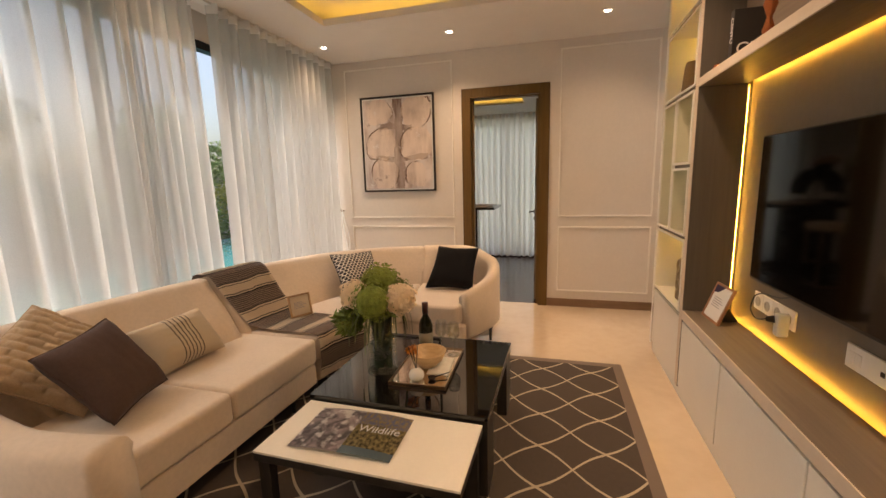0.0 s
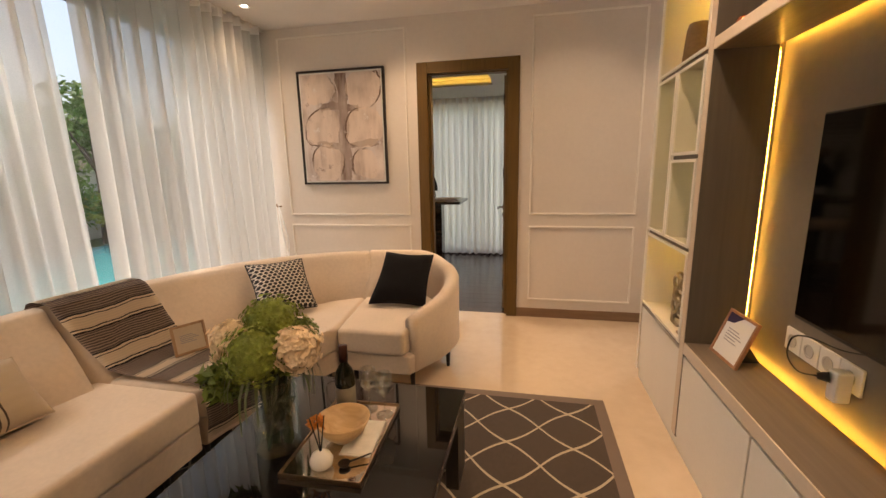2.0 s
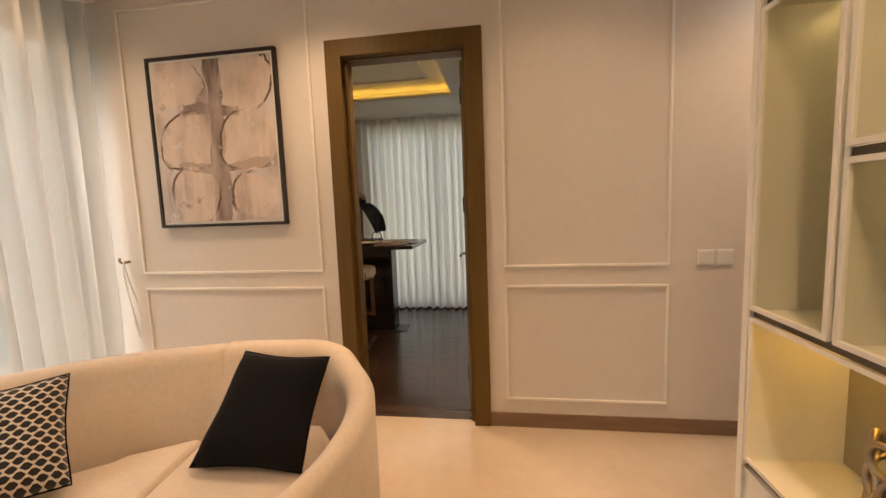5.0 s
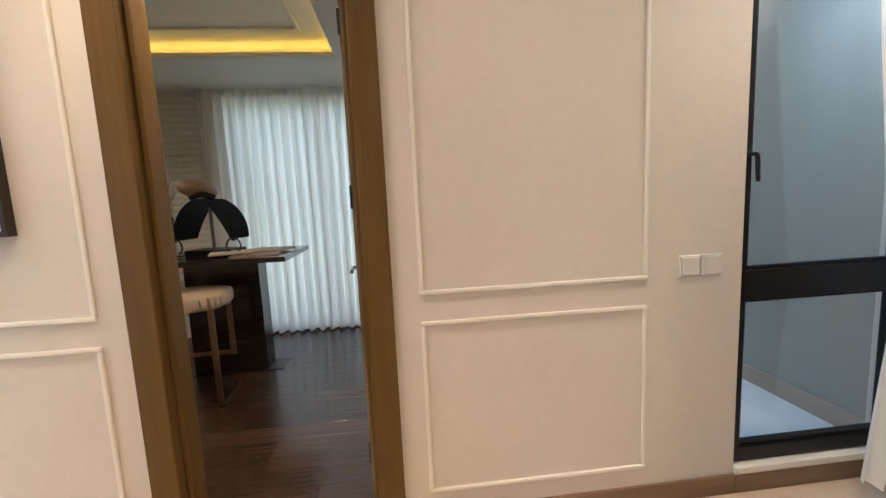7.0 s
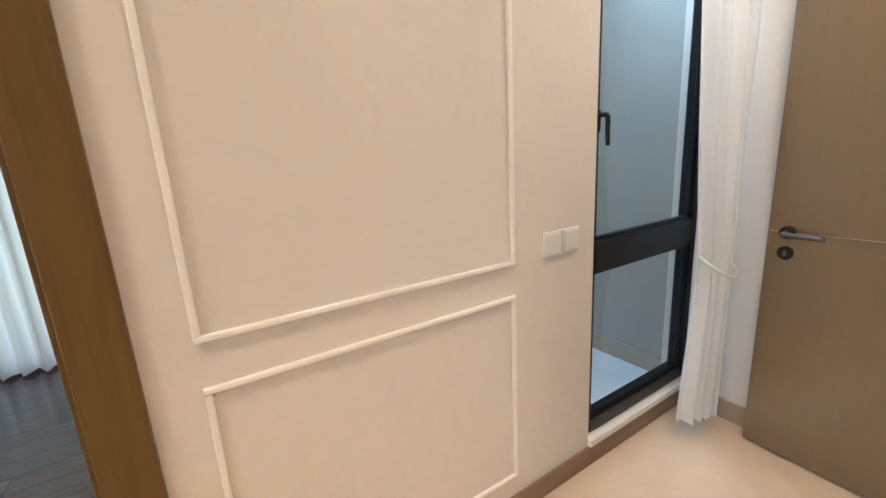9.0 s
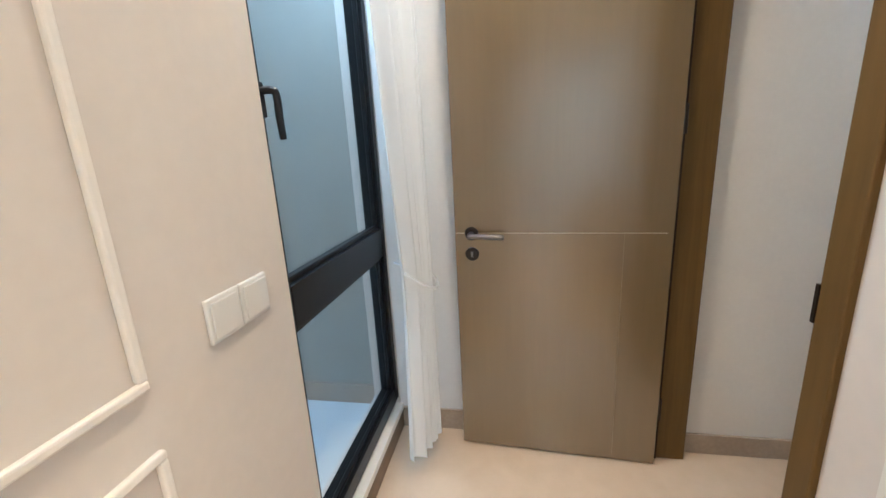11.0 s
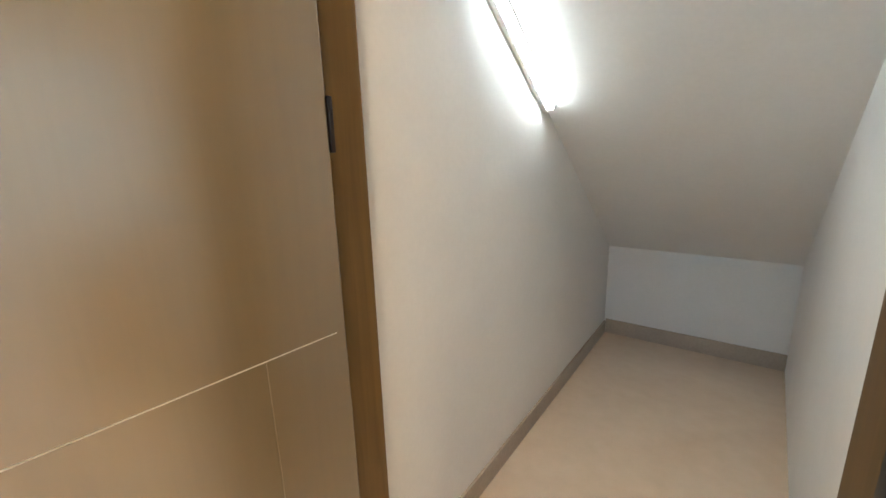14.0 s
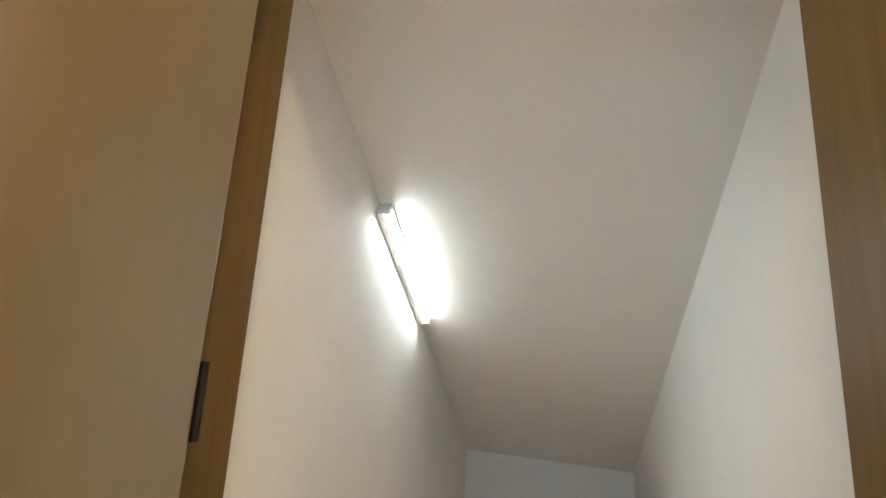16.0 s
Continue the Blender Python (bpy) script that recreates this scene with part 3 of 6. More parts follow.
tied_drape()
h = group_of("curtain_hook", "small brass curtain hook with a white cord beside the sheers", "hook")
part("hook", tube(bmesh.new(), smooth_path([(-2.325, WALL - 0.001, 1.02), (-2.325, WALL - 0.05, 1.02), (-2.335, WALL - 0.06, 1.03), (-2.345, WALL - 0.05, 1.045)], 5), 0.008, 8), M_BRONZE, h, "brass hook", True)
part("cord", tube(bmesh.new(), smooth_path([(-2.325, WALL - 0.05, 1.028), (-2.33, WALL - 0.045, 0.9), (-2.31, WALL - 0.03, 0.7), (-2.28, WALL - 0.03, 0.52), (-2.262, WALL - 0.03, 0.7), (-2.3, WALL - 0.045, 0.9), (-2.322, WALL - 0.052, 1.03)], 5), 0.0055, 7), M_DRAPE, h, "white cord loop", True)


# ---- cabinet wall ----
LEDGE = 0.545


def tv_unit():
    u = group_of("tv_unit", "long low cream cabinet with a taupe wooden ledge", "cabinet")
    part("plinth", boxes((CABX + 0.012, NEAR + 0.02, 0, 1.07, 2.324, 0.06)), M_CAB, u)
    # dark veneer on the carcass paints the shade in the door gaps
    part("body", boxes((CABX + 0.02, NEAR + 0.02, 0.06, 1.07, 2.324, LEDGE - 0.06)), M_TAUPE_V, u, "carcass coloured dark taupe for the shade in the door gaps")
    edges = [2.325, 1.735, 1.065, 0.40, -0.27, -0.94, -1.6, -2.27]
    for a, b in zip(edges, edges[1:]):
        part("door", boxes((CABX, b + 0.005, 0.072, CABX + 0.0195, a - 0.005, LEDGE - 0.068), bevel=0.003), M_CAB, u, "cream lacquered cabinet door")
    part("ledge", boxes((CABX + 0.004, NEAR + 0.02, LEDGE - 0.055, 1.0255, 2.324, LEDGE), bevel=0.002), M_TAUPE, u, "taupe wood-grain ledge")
    part("edge_band", boxes((CABX - 0.002, NEAR + 0.02, LEDGE - 0.054, CABX + 0.0035, 2.324, LEDGE - 0.001)), M_EDGE, u, "pale edge band")


tv_unit()


def shelf_tower():
    t = group_of("display_tower", "tall cream display cabinet with lit niches and glass cells", "cabinet")
    y0, y1, xb = 2.325, CABY, 1.07
    # yellow of the niche lighting is mixed into the back's base colour
    M_BACK = mat("tower_back_glow_tint", (0.42, 0.36, 0.2), 0.45, var=0.03)
    part("plinth", boxes((CABX + 0.012, y0, 0, xb, y1, 0.06)), M_CAB, t)
    # base is coloured dark to stand for the shade round its door
    part("base", boxes((CABX + 0.02, y0, 0.06, xb, y1, 0.50)), M_TAUPE_V, t, "carcass coloured dark taupe for the shade round the door")
    part("base_door", boxes((CABX, y0 + 0.05, 0.075, CABX + 0.0195, y1 - 0.012, 0.488), bevel=0.003), M_CAB, t, "cream lacquered cabinet door")
    part("post", boxes((CABX, y0, 0.0605, xb, y0 + 0.045, CEIL), bevel=0.001), M_TAUPE_V, t, "taupe upright between tower and television niche")
    part("edge_band", boxes((CABX - 0.004, y0 + 0.001, 0.07, CABX - 0.0005, y0 + 0.044, CEIL - 0.002)), M_EDGE, t, "pale edge band")
    part("side_panel", boxes((CABX - 0.006, y1 - 0.03, 0.5005, xb, y1, CEIL)), M_CAB, t)
    part("edge_band", boxes((CABX - 0.010, y1 - 0.028, 0.07, CABX - 0.0065, y1 - 0.001, CEIL - 0.002)), M_FRAME, t, "pale edge band")
    part("back_panel", boxes((xb - 0.012, y0 + 0.046, 0.5005, xb, y1 - 0.0305, CEIL)), M_BACK, t, "back panel with the yellow niche glow put into its colour")
    ym = 2.70
    for z in (0.50, 0.955, 1.80, 2.235):
        part("shelf", boxes((CABX + 0.012, y0 + 0.046, z, xb - 0.0125, y1 - 0.0305, z + 0.018)), M_CAB, t)
    part("shelf", boxes((CABX + 0.012, y0 + 0.046, 1.375, xb - 0.0125, ym - 0.001, 1.393)), M_CAB, t)
    # dark strips imitate the shadow gap in front of each shelf
    for z, yb in ((0.50, y1 - 0.0305), (0.955, y1 - 0.0305), (1.80, y1 - 0.0305), (2.235, y1 - 0.0305), (1.375, ym - 0.001)):
        part("shelf_shade_strip", boxes((CABX + 0.004, y0 + 0.046, z, CABX + 0.0118, yb, z + 0.018)), M_TAUPE_V, t, "dark strip painted as the shadow gap along the shelf front")
    part("divider", boxes((CABX + 0.001, ym, 0.974, xb - 0.0125, ym + 0.014, 1.7995)), M_CAB, t)
    # glass cells with thin metal frames
    for a, b, c, d in ((ym + 0.016, y1 - 0.032, 0.976, 1.797), (y0 + 0.05, ym - 0.002, 0.976, 1.373), (y0 + 0.05, ym - 0.002, 1.395, 1.797)):
        g = part("glass_door", boxes((CABX - 0.006, a, c, CABX, b, d)), pane("cell_glass", (0.93, 0.93, 0.85)) if "cell_glass" not in bpy.data.materials else bpy.data.materials["cell_glass"], t, "framed glass door")
        g.visible_shadow = False
        w = 0.013
        part("door_frame", boxes((CABX - 0.010, a, c, CABX + 0.0005, a + w, d), (CABX - 0.010, b - w, c, CABX + 0.0005, b, d), (CABX - 0.010, a + w, c, CABX + 0.0005, b - w, c + w), (CABX - 0.010, a + w, d - w, CABX + 0.0005, b - w, d)), M_FRAME, g, "thin pale lacquered frame")
        part("led_strip", boxes((xb - 0.035, a + 0.02, d - 0.004, xb - 0.025, b - 0.02, d + 0.0005)), M_CELL, t, "dim light strip")
    for z0, z1 in ((0.519, 0.954), (1.819, 2.234), (2.254, CEIL - 0.01)):
        a, b, w = y0 + 0.05, y1 - 0.032, 0.012
        part("niche_frame", boxes((CABX - 0.008, a, z0, CABX + 0.0005, a + w, z1), (CABX - 0.008, b - w, z0, CABX + 0.0005, b, z1), (CABX - 0.008, a + w, z0, CABX + 0.0005, b - w, z0 + w), (CABX - 0.008, a + w, z1 - w, CABX + 0.0005, b - w, z1)), M_FRAME, t, "thin pale lacquered frame")
        part("led_strip", boxes((xb - 0.035, a + 0.02, z1 - 0.0105, xb - 0.025, b - 0.02, z1 - 0.002)), M_NICHE, t, "warm light strip under the shelf")
    return t


M_CELL = glow("cell_led", (1.0, 0.78, 0.42), 7.0)
M_NICHE = glow("niche_led", (1.0, 0.6, 0.09), 10.0)
shelf_tower()


def tv_niche():
    n = group_of("television_backboard", "grey-brown backboard with glowing yellow light strips round it", "wall panel")
    part("board", boxes((1.05, NEAR + 0.02, LEDGE - 0.054, 1.07, 2.324, CEIL - 0.002)), mat("taupe_board", (0.17, 0.145, 0.12), 0.55, var=0.06, scale=3), n)
    # visible chips on the tape at the upright, and tapes above and below
    part("light_tape", boxes((1.0305, 2.3205, LEDGE + 0.01, 1.0355, 2.3242, 1.79)), M_LEDSOFT, n, "yellow light tape")
    bm = bmesh.new()
    z = LEDGE + 0.02
    while z < 1.78:
        box(bm, 1.0314, 2.3178, z, 1.0346, 2.3204, z + 0.0055)
        z += 0.0165
    # added strip that blocks the chips' sideways light towards the post
    part("profile", boxes((1.0265, 2.3166, LEDGE + 0.002, 1.0298, 2.3245, 1.7985)), M_TAUPE_V, n, "narrow taupe strip added to keep the tape's light off the post")
    part("light_chips", bm, M_CHIP, n, "row of tiny bright light chips")
    part("light_tape", boxes((1.0262, NEAR + 0.05, 1.809, 1.030, 2.31, 1.8125)), M_LED, n, "yellow light tape in the shelf groove")
    part("light_tape", boxes((1.0262, NEAR + 0.05, LEDGE - 0.015, 1.030, 2.31, LEDGE - 0.0115)), M_LED, n, "yellow light tape in the ledge groove")
    s = group_of("upper_shelf", "taupe shelf above the television with pale front edge", "shelf")
    part("board", boxes((CABX + 0.004, NEAR + 0.02, 1.80, 1.0255, 2.324, 1.845)), M_TAUPE, s)
    part("edge_band", boxes((CABX - 0.003, NEAR + 0.02, 1.801, CABX + 0.0035, 2.324, 1.844)), M_EDGE, s, "pale edge band")
    part("upper_panel", boxes((0.99, NEAR + 0.02, 1.8455, 1.0495, 2.324, CEIL - 0.002)), M_TAUPE, s)


M_LEDSOFT = glow("led_tape", (1.0, 0.50, 0.05), 3.0)
M_CHIP = glow("led_chip", (1.0, 0.56, 0.07), 42.0)
tv_niche()


def television():
    t = group_of("television", "large black flat-screen television on the backboard", "television")
    part("casing", boxes((0.905, 0.70, 0.872, 0.945, 1.795, 1.487), bevel=0.004), M_BLACK, t)
    part("screen", boxes((0.9025, 0.707, 0.885, 0.9045, 1.788, 1.480)), mat("dark_screen", (0.002, 0.002, 0.002), 0.06, var=0, spec=0.3), t, "glossy dark screen")
    part("wall_bracket", boxes((0.9455, 1.05, 1.0, 1.0495, 1.45, 1.35), bevel=0.003), M_BLACK, t)


television()


# ---- sofa ----
def shell(bm, path, top, t_top, t_low, seat, base, inward):
    """An upholstered back along a plan path: an upright outer face, a rounded top and an inner face that leans out to the seat."""
    n = len(path)
    rows = []
    for i, (x, y) in enumerate(path):
        a, b = path[max(i - 1, 0)], path[min(i + 1, n - 1)]
        d = Vector((b[0] - a[0], b[1] - a[1])).normalized()
        nx, ny = (-d.y * inward, d.x * inward)
        s = i / (n - 1)
        h, tt, tl = top(s), t_top(s), t_low(s)
        prof = [(0.012, base), (0.0, base + 0.015), (0.0, h - 0.035), (0.012, h - 0.012), (0.035, h), (max(tt - 0.03, 0.04), h), (tt - 0.006, h - 0.012), (tt + 0.012, h - 0.045), (tt + (tl - tt) * 0.5, (h + seat) / 2), (tl, seat - 0.01), (tl, base)]
        rows.append([bm.verts.new((x + nx * o, y + ny * o, z)) for o, z in prof])
    for r0, r1 in zip(rows, rows[1:]):
        for k in range(len(r0)):
            j = (k + 1) % len(r0)
            bm.faces.new((r0[k], r0[j], r1[j], r1[k]))
    bm.faces.new(rows[0])
    bm.faces.new(rows[-1][::-1])
    return bm


BASE, SEAT = 0.15, 0.435
M_LEG = mat("black_leg", (0.012, 0.01, 0.009), 0.3, var=0)


def leg(parent, x, y, h):
    part("leg", lathe(bmesh.new(), [(0.011, 0.0), (0.019, h + 0.002)], 14, (x, y, 0.0)), M_LEG, parent, "black tapered leg")


def offset(path, d, inward):
    out = []
    for i, (x, y) in enumerate(path):
        a, b = path[max(i - 1, 0)], path[min(i + 1, len(path) - 1)]
        v = Vector((b[0] - a[0], b[1] - a[1])).normalized()
        out.append((x - v.y * inward * d, y + v.x * inward * d))
    return out


def bevelled_prism(pts, z0, z1, r, seg=4):
    return prism(bmesh.new(), pts, z0, z1, r, seg)


def sofa():
    G = "sofa modules"
    # long module with the near arm
    s = group_of("sofa_module", "long cream upholstered sofa section with a low arm", "sofa", G)
    path = smooth_path([(-1.22, 0.475), (-1.55, 0.43), (-1.95, 0.44), (-2.22, 0.60), (-2.26, 0.95), (-2.20, 1.35), (-2.13, 1.735)], 6)
    k = len(path) - 1
    part("back", shell(bmesh.new(), path, lambda q: 0.575 + 0.195 * min(max((q - 0.18) / 0.3, 0), 1), lambda q: 0.13, lambda q: 0.14 + 0.25 * min(max((q - 0.3) / 0.25, 0), 1), SEAT, BASE, -1), M_SOFA, s, smooth=True)
    part("base", bevelled_prism([(-1.338, 0.56), (-1.30, 1.73), (-1.95, 1.73), (-2.0, 0.56)], BASE, 0.285, 0.012), M_SOFA, s)
    part("seat_cushion", bevelled_prism([(-1.325, 0.60), (-1.305, 1.095), (-1.85, 1.105), (-1.9, 0.60)], 0.287, SEAT, 0.024), M_SOFA, s)
    part("seat_cushion", bevelled_prism([(-1.305, 1.10), (-1.285, 1.73), (-1.83, 1.735), (-1.85, 1.11)], 0.287, SEAT, 0.024), M_SOFA, s)
    for x, y in ((-1.42, 0.66), (-1.40, 1.62), (-2.05, 0.7), (-2.0, 1.6)):
        leg(s, x, y, BASE)
    # curved corner module
    s = group_of("sofa_module", "curved cream corner section of the sofa", "sofa", G)
    path = smooth_path([(-2.125, 1.75), (-2.09, 2.1), (-2.0, 2.5), (-1.8, 2.88), (-1.5, 3.18), (-1.148, 3.36)], 6)
    part("back", shell(bmesh.new(), path, lambda q: 0.77 - 0.035 * q, lambda q: 0.13, lambda q: 0.38 - 0.1 * q, SEAT, BASE, -1), M_SOFA, s, smooth=True)
    inner = offset(path, 0.33, -1)
    front = [(-1.29, 1.75), (-1.27, 1.9), (-1.2, 2.15), (-1.1, 2.38), (-1.02, 2.50)]
    part("seat", bevelled_prism(front + [(-1.09, 3.12)] + [(x, y) for x, y in inner[::-1] if y < 2.95], 0.287, SEAT, 0.024), M_SOFA, s)
    back2 = offset(path, 0.25, -1)
    part("base", bevelled_prism([(x - 0.014, y + 0.006) for x, y in front] + [(-1.115, 3.14)] + [(x, y) for x, y in back2[::-1] if y < 3.0], BASE, 0.285, 0.012), M_SOFA, s)
    for x, y in ((-1.40, 1.85), (-1.12, 2.55), (-1.95, 2.3), (-1.35, 3.2)):
        leg(s, x, y, BASE)
    # end module that wraps round to an arm
    s = group_of("sofa_module", "cream end section of the sofa with a sloping wrapped arm", "sofa", G)
    path = smooth_path([(-1.118, 3.372), (-0.85, 3.405), (-0.62, 3.395), (-0.49, 3.27), (-0.375, 3.07), (-0.40, 2.80), (-0.545, 2.52)], 6)
    part("back", shell(bmesh.new(), path, lambda q: 0.74 - 0.06 * min(max(q - 0.25, 0) / 0.35, 1) - 0.17 * max(q - 0.6, 0) / 0.4, lambda q: 0.12 - 0.05 * q, lambda q: 0.3 - 0.22 * min(q / 0.55, 1), SEAT, BASE + 0.02, -1), M_SOFA, s, smooth=True)
    part("seat_cushion", bevelled_prism([(-1.01, 2.47), (-0.605, 2.47), (-0.53, 2.75), (-0.5, 3.03), (-0.66, 3.23), (-1.09, 3.17)], 0.287, SEAT, 0.024), M_SOFA, s)
    part("base", bevelled_prism([(-1.01, 2.485), (-0.57, 2.485), (-0.415, 2.80), (-0.39, 3.06), (-0.64, 3.36), (-1.1, 3.26)], BASE + 0.02, 0.285, 0.012), M_SOFA, s)
    for x, y in ((-0.96, 2.60), (-0.59, 2.60), (-0.44, 2.97), (-0.7, 3.32)):
        leg(s, x, y, BASE + 0.02)


sofa()


# ---- rug ----
def rug_material():
    m = mat("wool_rug", (0.1, 0.075, 0.06), 0.95, var=0, bump=0.8, bump_scale=500)
    nt = m.node_tree
    b = nt.nodes["Principled BSDF"]
    g = nt.nodes.new("ShaderNodeNewGeometry")
    sp = nt.nodes.new("ShaderNodeSeparateXYZ")
    nt.links.new(g.outputs["Position"], sp.inputs[0])
    x, y = sp.outputs[0], sp.outputs[1]
    PX, PY, X0, Y0 = 0.32, 0.288, 0.16, 2.352
    # two families of bowed lines that cross
    fx = math_node(nt, "DIVIDE", math_node(nt, "SUBTRACT", x, X0), PX)
    fy = math_node(nt, "DIVIDE", math_node(nt, "SUBTRACT", y, Y0), PY)
    def family(sign):
        v = math_node(nt, "ADD", fy, math_node(nt, "MULTIPLY", fx, sign))
        bow = math_node(nt, "MULTIPLY", math_node(nt, "SINE", math_node(nt, "MULTIPLY", fx, math.tau)), 0.05 * sign)
        v = math_node(nt, "ADD", v, bow)
        d = math_node(nt, "ABSOLUTE", math_node(nt, "SUBTRACT", math_node(nt, "FRACT", math_node(nt, "ADD", v, 0.5)), 0.5))
        return math_node(nt, "LESS_THAN", d, 0.028)
    line = math_node(nt, "MAXIMUM", family(1), family(-1))
    n = nt.nodes.new("ShaderNodeTexNoise")
    n.inputs["Scale"].default_value = 120
    n4 = nt.nodes.new("ShaderNodeTexNoise")
    n4.inputs["Scale"].default_value = 5
    f = math_node(nt, "MULTIPLY_ADD", n4.outputs[0], 0.5, math_node(nt, "MULTIPLY", n.outputs[0], 0.5))
    ground = mix_col(nt, f, (0.052, 0.038, 0.030), (0.10, 0.076, 0.060))
    edge = math_node(nt, "MAXIMUM", math_node(nt, "GREATER_THAN", x, 0.475), math_node(nt, "GREATER_THAN", y, 2.615))
    c = mix_col(nt, line, ground, (0.5, 0.42, 0.3))
    c = mix_col(nt, edge, c, (0.2, 0.15, 0.12))
    nt.links.new(c, b.inputs["Base Color"])
    return m


thing("rug", boxes((-1.75, -0.35, 0.001, 0.535, 2.675, 0.013), bevel=0.004), rug_material(), "dark taupe wool rug with a pale trellis of crossing lines", "rug")


# ---- tables ----
def coffee_tables():
    M_TOP = mat("black_glass", (0.006, 0.005, 0.005), 0.03, var=0, coat=0.5)
    M_WTOP = mat("cream_lacquer", (0.8, 0.74, 0.64), 0.32, var=0.02, spec=0.35)
    M_BLK = wood("black_oak", (0.012, 0.01, 0.008), (0.028, 0.022, 0.018), 0.35, "Z")
    t = group_of("coffee_table", "square black glass coffee table with broad dark legs", "table", at=(-0.595, 1.632, 0.0), turn=-0.8)
    part("tabletop", boxes((-0.415, -0.4, 0.364, 0.415, 0.4, 0.382), bevel=0.003), M_TOP, t, "glossy black glass top")
    part("apron", boxes((-0.412, -0.397, 0.33, 0.412, 0.397, 0.3635), bevel=0.002), M_BLK, t)
    for sx in (-1, 1):
        for sy in (-1, 1):
            part("leg", boxes((sx * 0.41, sy * 0.39, 0.013, sx * 0.355, sy * 0.23, 0.3295), bevel=0.002), M_BLK, t, "broad dark wooden leg")
    w = group_of("side_table", "low cream-topped table on dark wooden legs", "table", at=(-0.61, 1.05, 0.0), turn=-1.3)
    part("tabletop", boxes((-0.4, -0.195, 0.348, 0.4, 0.175, 0.358), bevel=0.002), M_WTOP, w, "glossy cream top")
    part("frame", boxes((-0.4, -0.195, 0.318, 0.4, 0.175, 0.3475), bevel=0.002), M_BLK, w, "dark wooden frame")
    for sx in (-1, 1):
        for sy in (-0.19, 0.13):
            part("leg", boxes((sx * 0.385, sy, 0.013, sx * 0.335, sy + 0.04, 0.3175), bevel=0.002), M_BLK, w, "dark wooden leg")
    part("leg", boxes((0.02, 0.13, 0.013, 0.06, 0.17, 0.3175), bevel=0.002), M_BLK, w, "dark wooden leg")


coffee_tables()


# ---- picture on the far wall ----
def picture():
    p = group_of("framed_painting", "abstract painting of pale circles and brown strokes, dark frame", "painting")
    x0, x1, z0, z1 = -2.03, -1.185, 1.232, 2.255
    y0, y1 = WALL - 0.035, WALL - 0.001
    part("frame", boxes((x0, y0, z0, x0 + 0.018, y1, z1), (x1 - 0.018, y0, z0, x1, y1, z1), (x0 + 0.018, y0, z0, x1 - 0.018, y1, z0 + 0.018), (x0 + 0.018, y0, z1 - 0.018, x1 - 0.018, y1, z1), bevel=0.002), mat("dark_frame_wood", (0.02, 0.012, 0.009), 0.45, var=0.1), p, "thin dark frame")
    m = mat("painted_canvas", (0.6, 0.5, 0.44), 0.7, var=0, bump=0.3, bump_scale=60)
    nt = m.node_tree
    b = nt.nodes["Principled BSDF"]
    g, sp = nt.nodes.new("ShaderNodeNewGeometry"), nt.nodes.new("ShaderNodeSeparateXYZ")
    nt.links.new(g.outputs["Position"], sp.inputs[0])
    nz = nt.nodes.new("ShaderNodeTexNoise")
    nz.inputs["Scale"].default_value, nz.inputs["Detail"].default_value = 4.5, 7
    nzs = nt.nodes.new("ShaderNodeTexNoise")
    mp = nt.nodes.new("ShaderNodeMapping")
    mp.inputs["Scale"].default_value = (16, 16, 3)
    nt.links.new(g.outputs["Position"], mp.inputs[0])
    nt.links.new(mp.outputs[0], nzs.inputs["Vector"])
    nt.links.new(g.outputs["Position"], nz.inputs["Vector"])
    nzs.inputs["Scale"].default_value, nzs.inputs["Detail"].default_value = 1.0, 5
    u = math_node(nt, "DIVIDE", math_node(nt, "SUBTRACT", sp.outputs[0], x0), x1 - x0)
    v = math_node(nt, "DIVIDE", math_node(nt, "SUBTRACT", sp.outputs[2], z0), z1 - z0)
    wob = math_node(nt, "MULTIPLY_ADD", nz.outputs[0], 0.16, -0.08)
    uw, vw = math_node(nt, "ADD", u, wob), math_node(nt, "ADD", v, wob)
    base = mix_col(nt, math_node(nt, "MULTIPLY_ADD", nz.outputs[0], 2.6, -0.8), (0.36, 0.27, 0.24), (0.80, 0.70, 0.64))
    base = mix_col(nt, math_node(nt, "MULTIPLY_ADD", nzs.outputs[0], 3.4, -1.4), base, (0.72, 0.67, 0.66))

    def near(val, c, w):
        return math_node(nt, "LESS_THAN", math_node(nt, "ABSOLUTE", math_node(nt, "SUBTRACT", val, c)), w)

    def both(a, b):
        return math_node(nt, "MULTIPLY", a, b)
    stroke = math_node(nt, "MULTIPLY_ADD", nzs.outputs[0], 2.2, -0.45)
    stroke.node.use_clamp = True
    bars = near(uw, 0.52, 0.06)
    bars = math_node(nt, "MAXIMUM", bars, both(near(vw, 0.355, 0.028), near(u, 0.55, 0.36)))
    bars = math_node(nt, "MAXIMUM", bars, both(near(vw, 0.675, 0.032), near(u, 0.48, 0.22)))
    base = mix_col(nt, both(bars, stroke), base, (0.20, 0.125, 0.095))
    for cu, cv, r in ((0.27, 0.5, 0.2), (0.76, 0.5, 0.22), (0.76, 0.83, 0.2), (0.27, 0.85, 0.17), (0.3, 0.19, 0.2), (0.75, 0.17, 0.17)):
        du = math_node(nt, "SUBTRACT", uw, cu)
        dv = math_node(nt, "MULTIPLY", math_node(nt, "SUBTRACT", vw, cv), (z1 - z0) / (x1 - x0))
        dist = math_node(nt, "SQRT", math_node(nt, "ADD", math_node(nt, "MULTIPLY", du, du), math_node(nt, "MULTIPLY", dv, dv)))
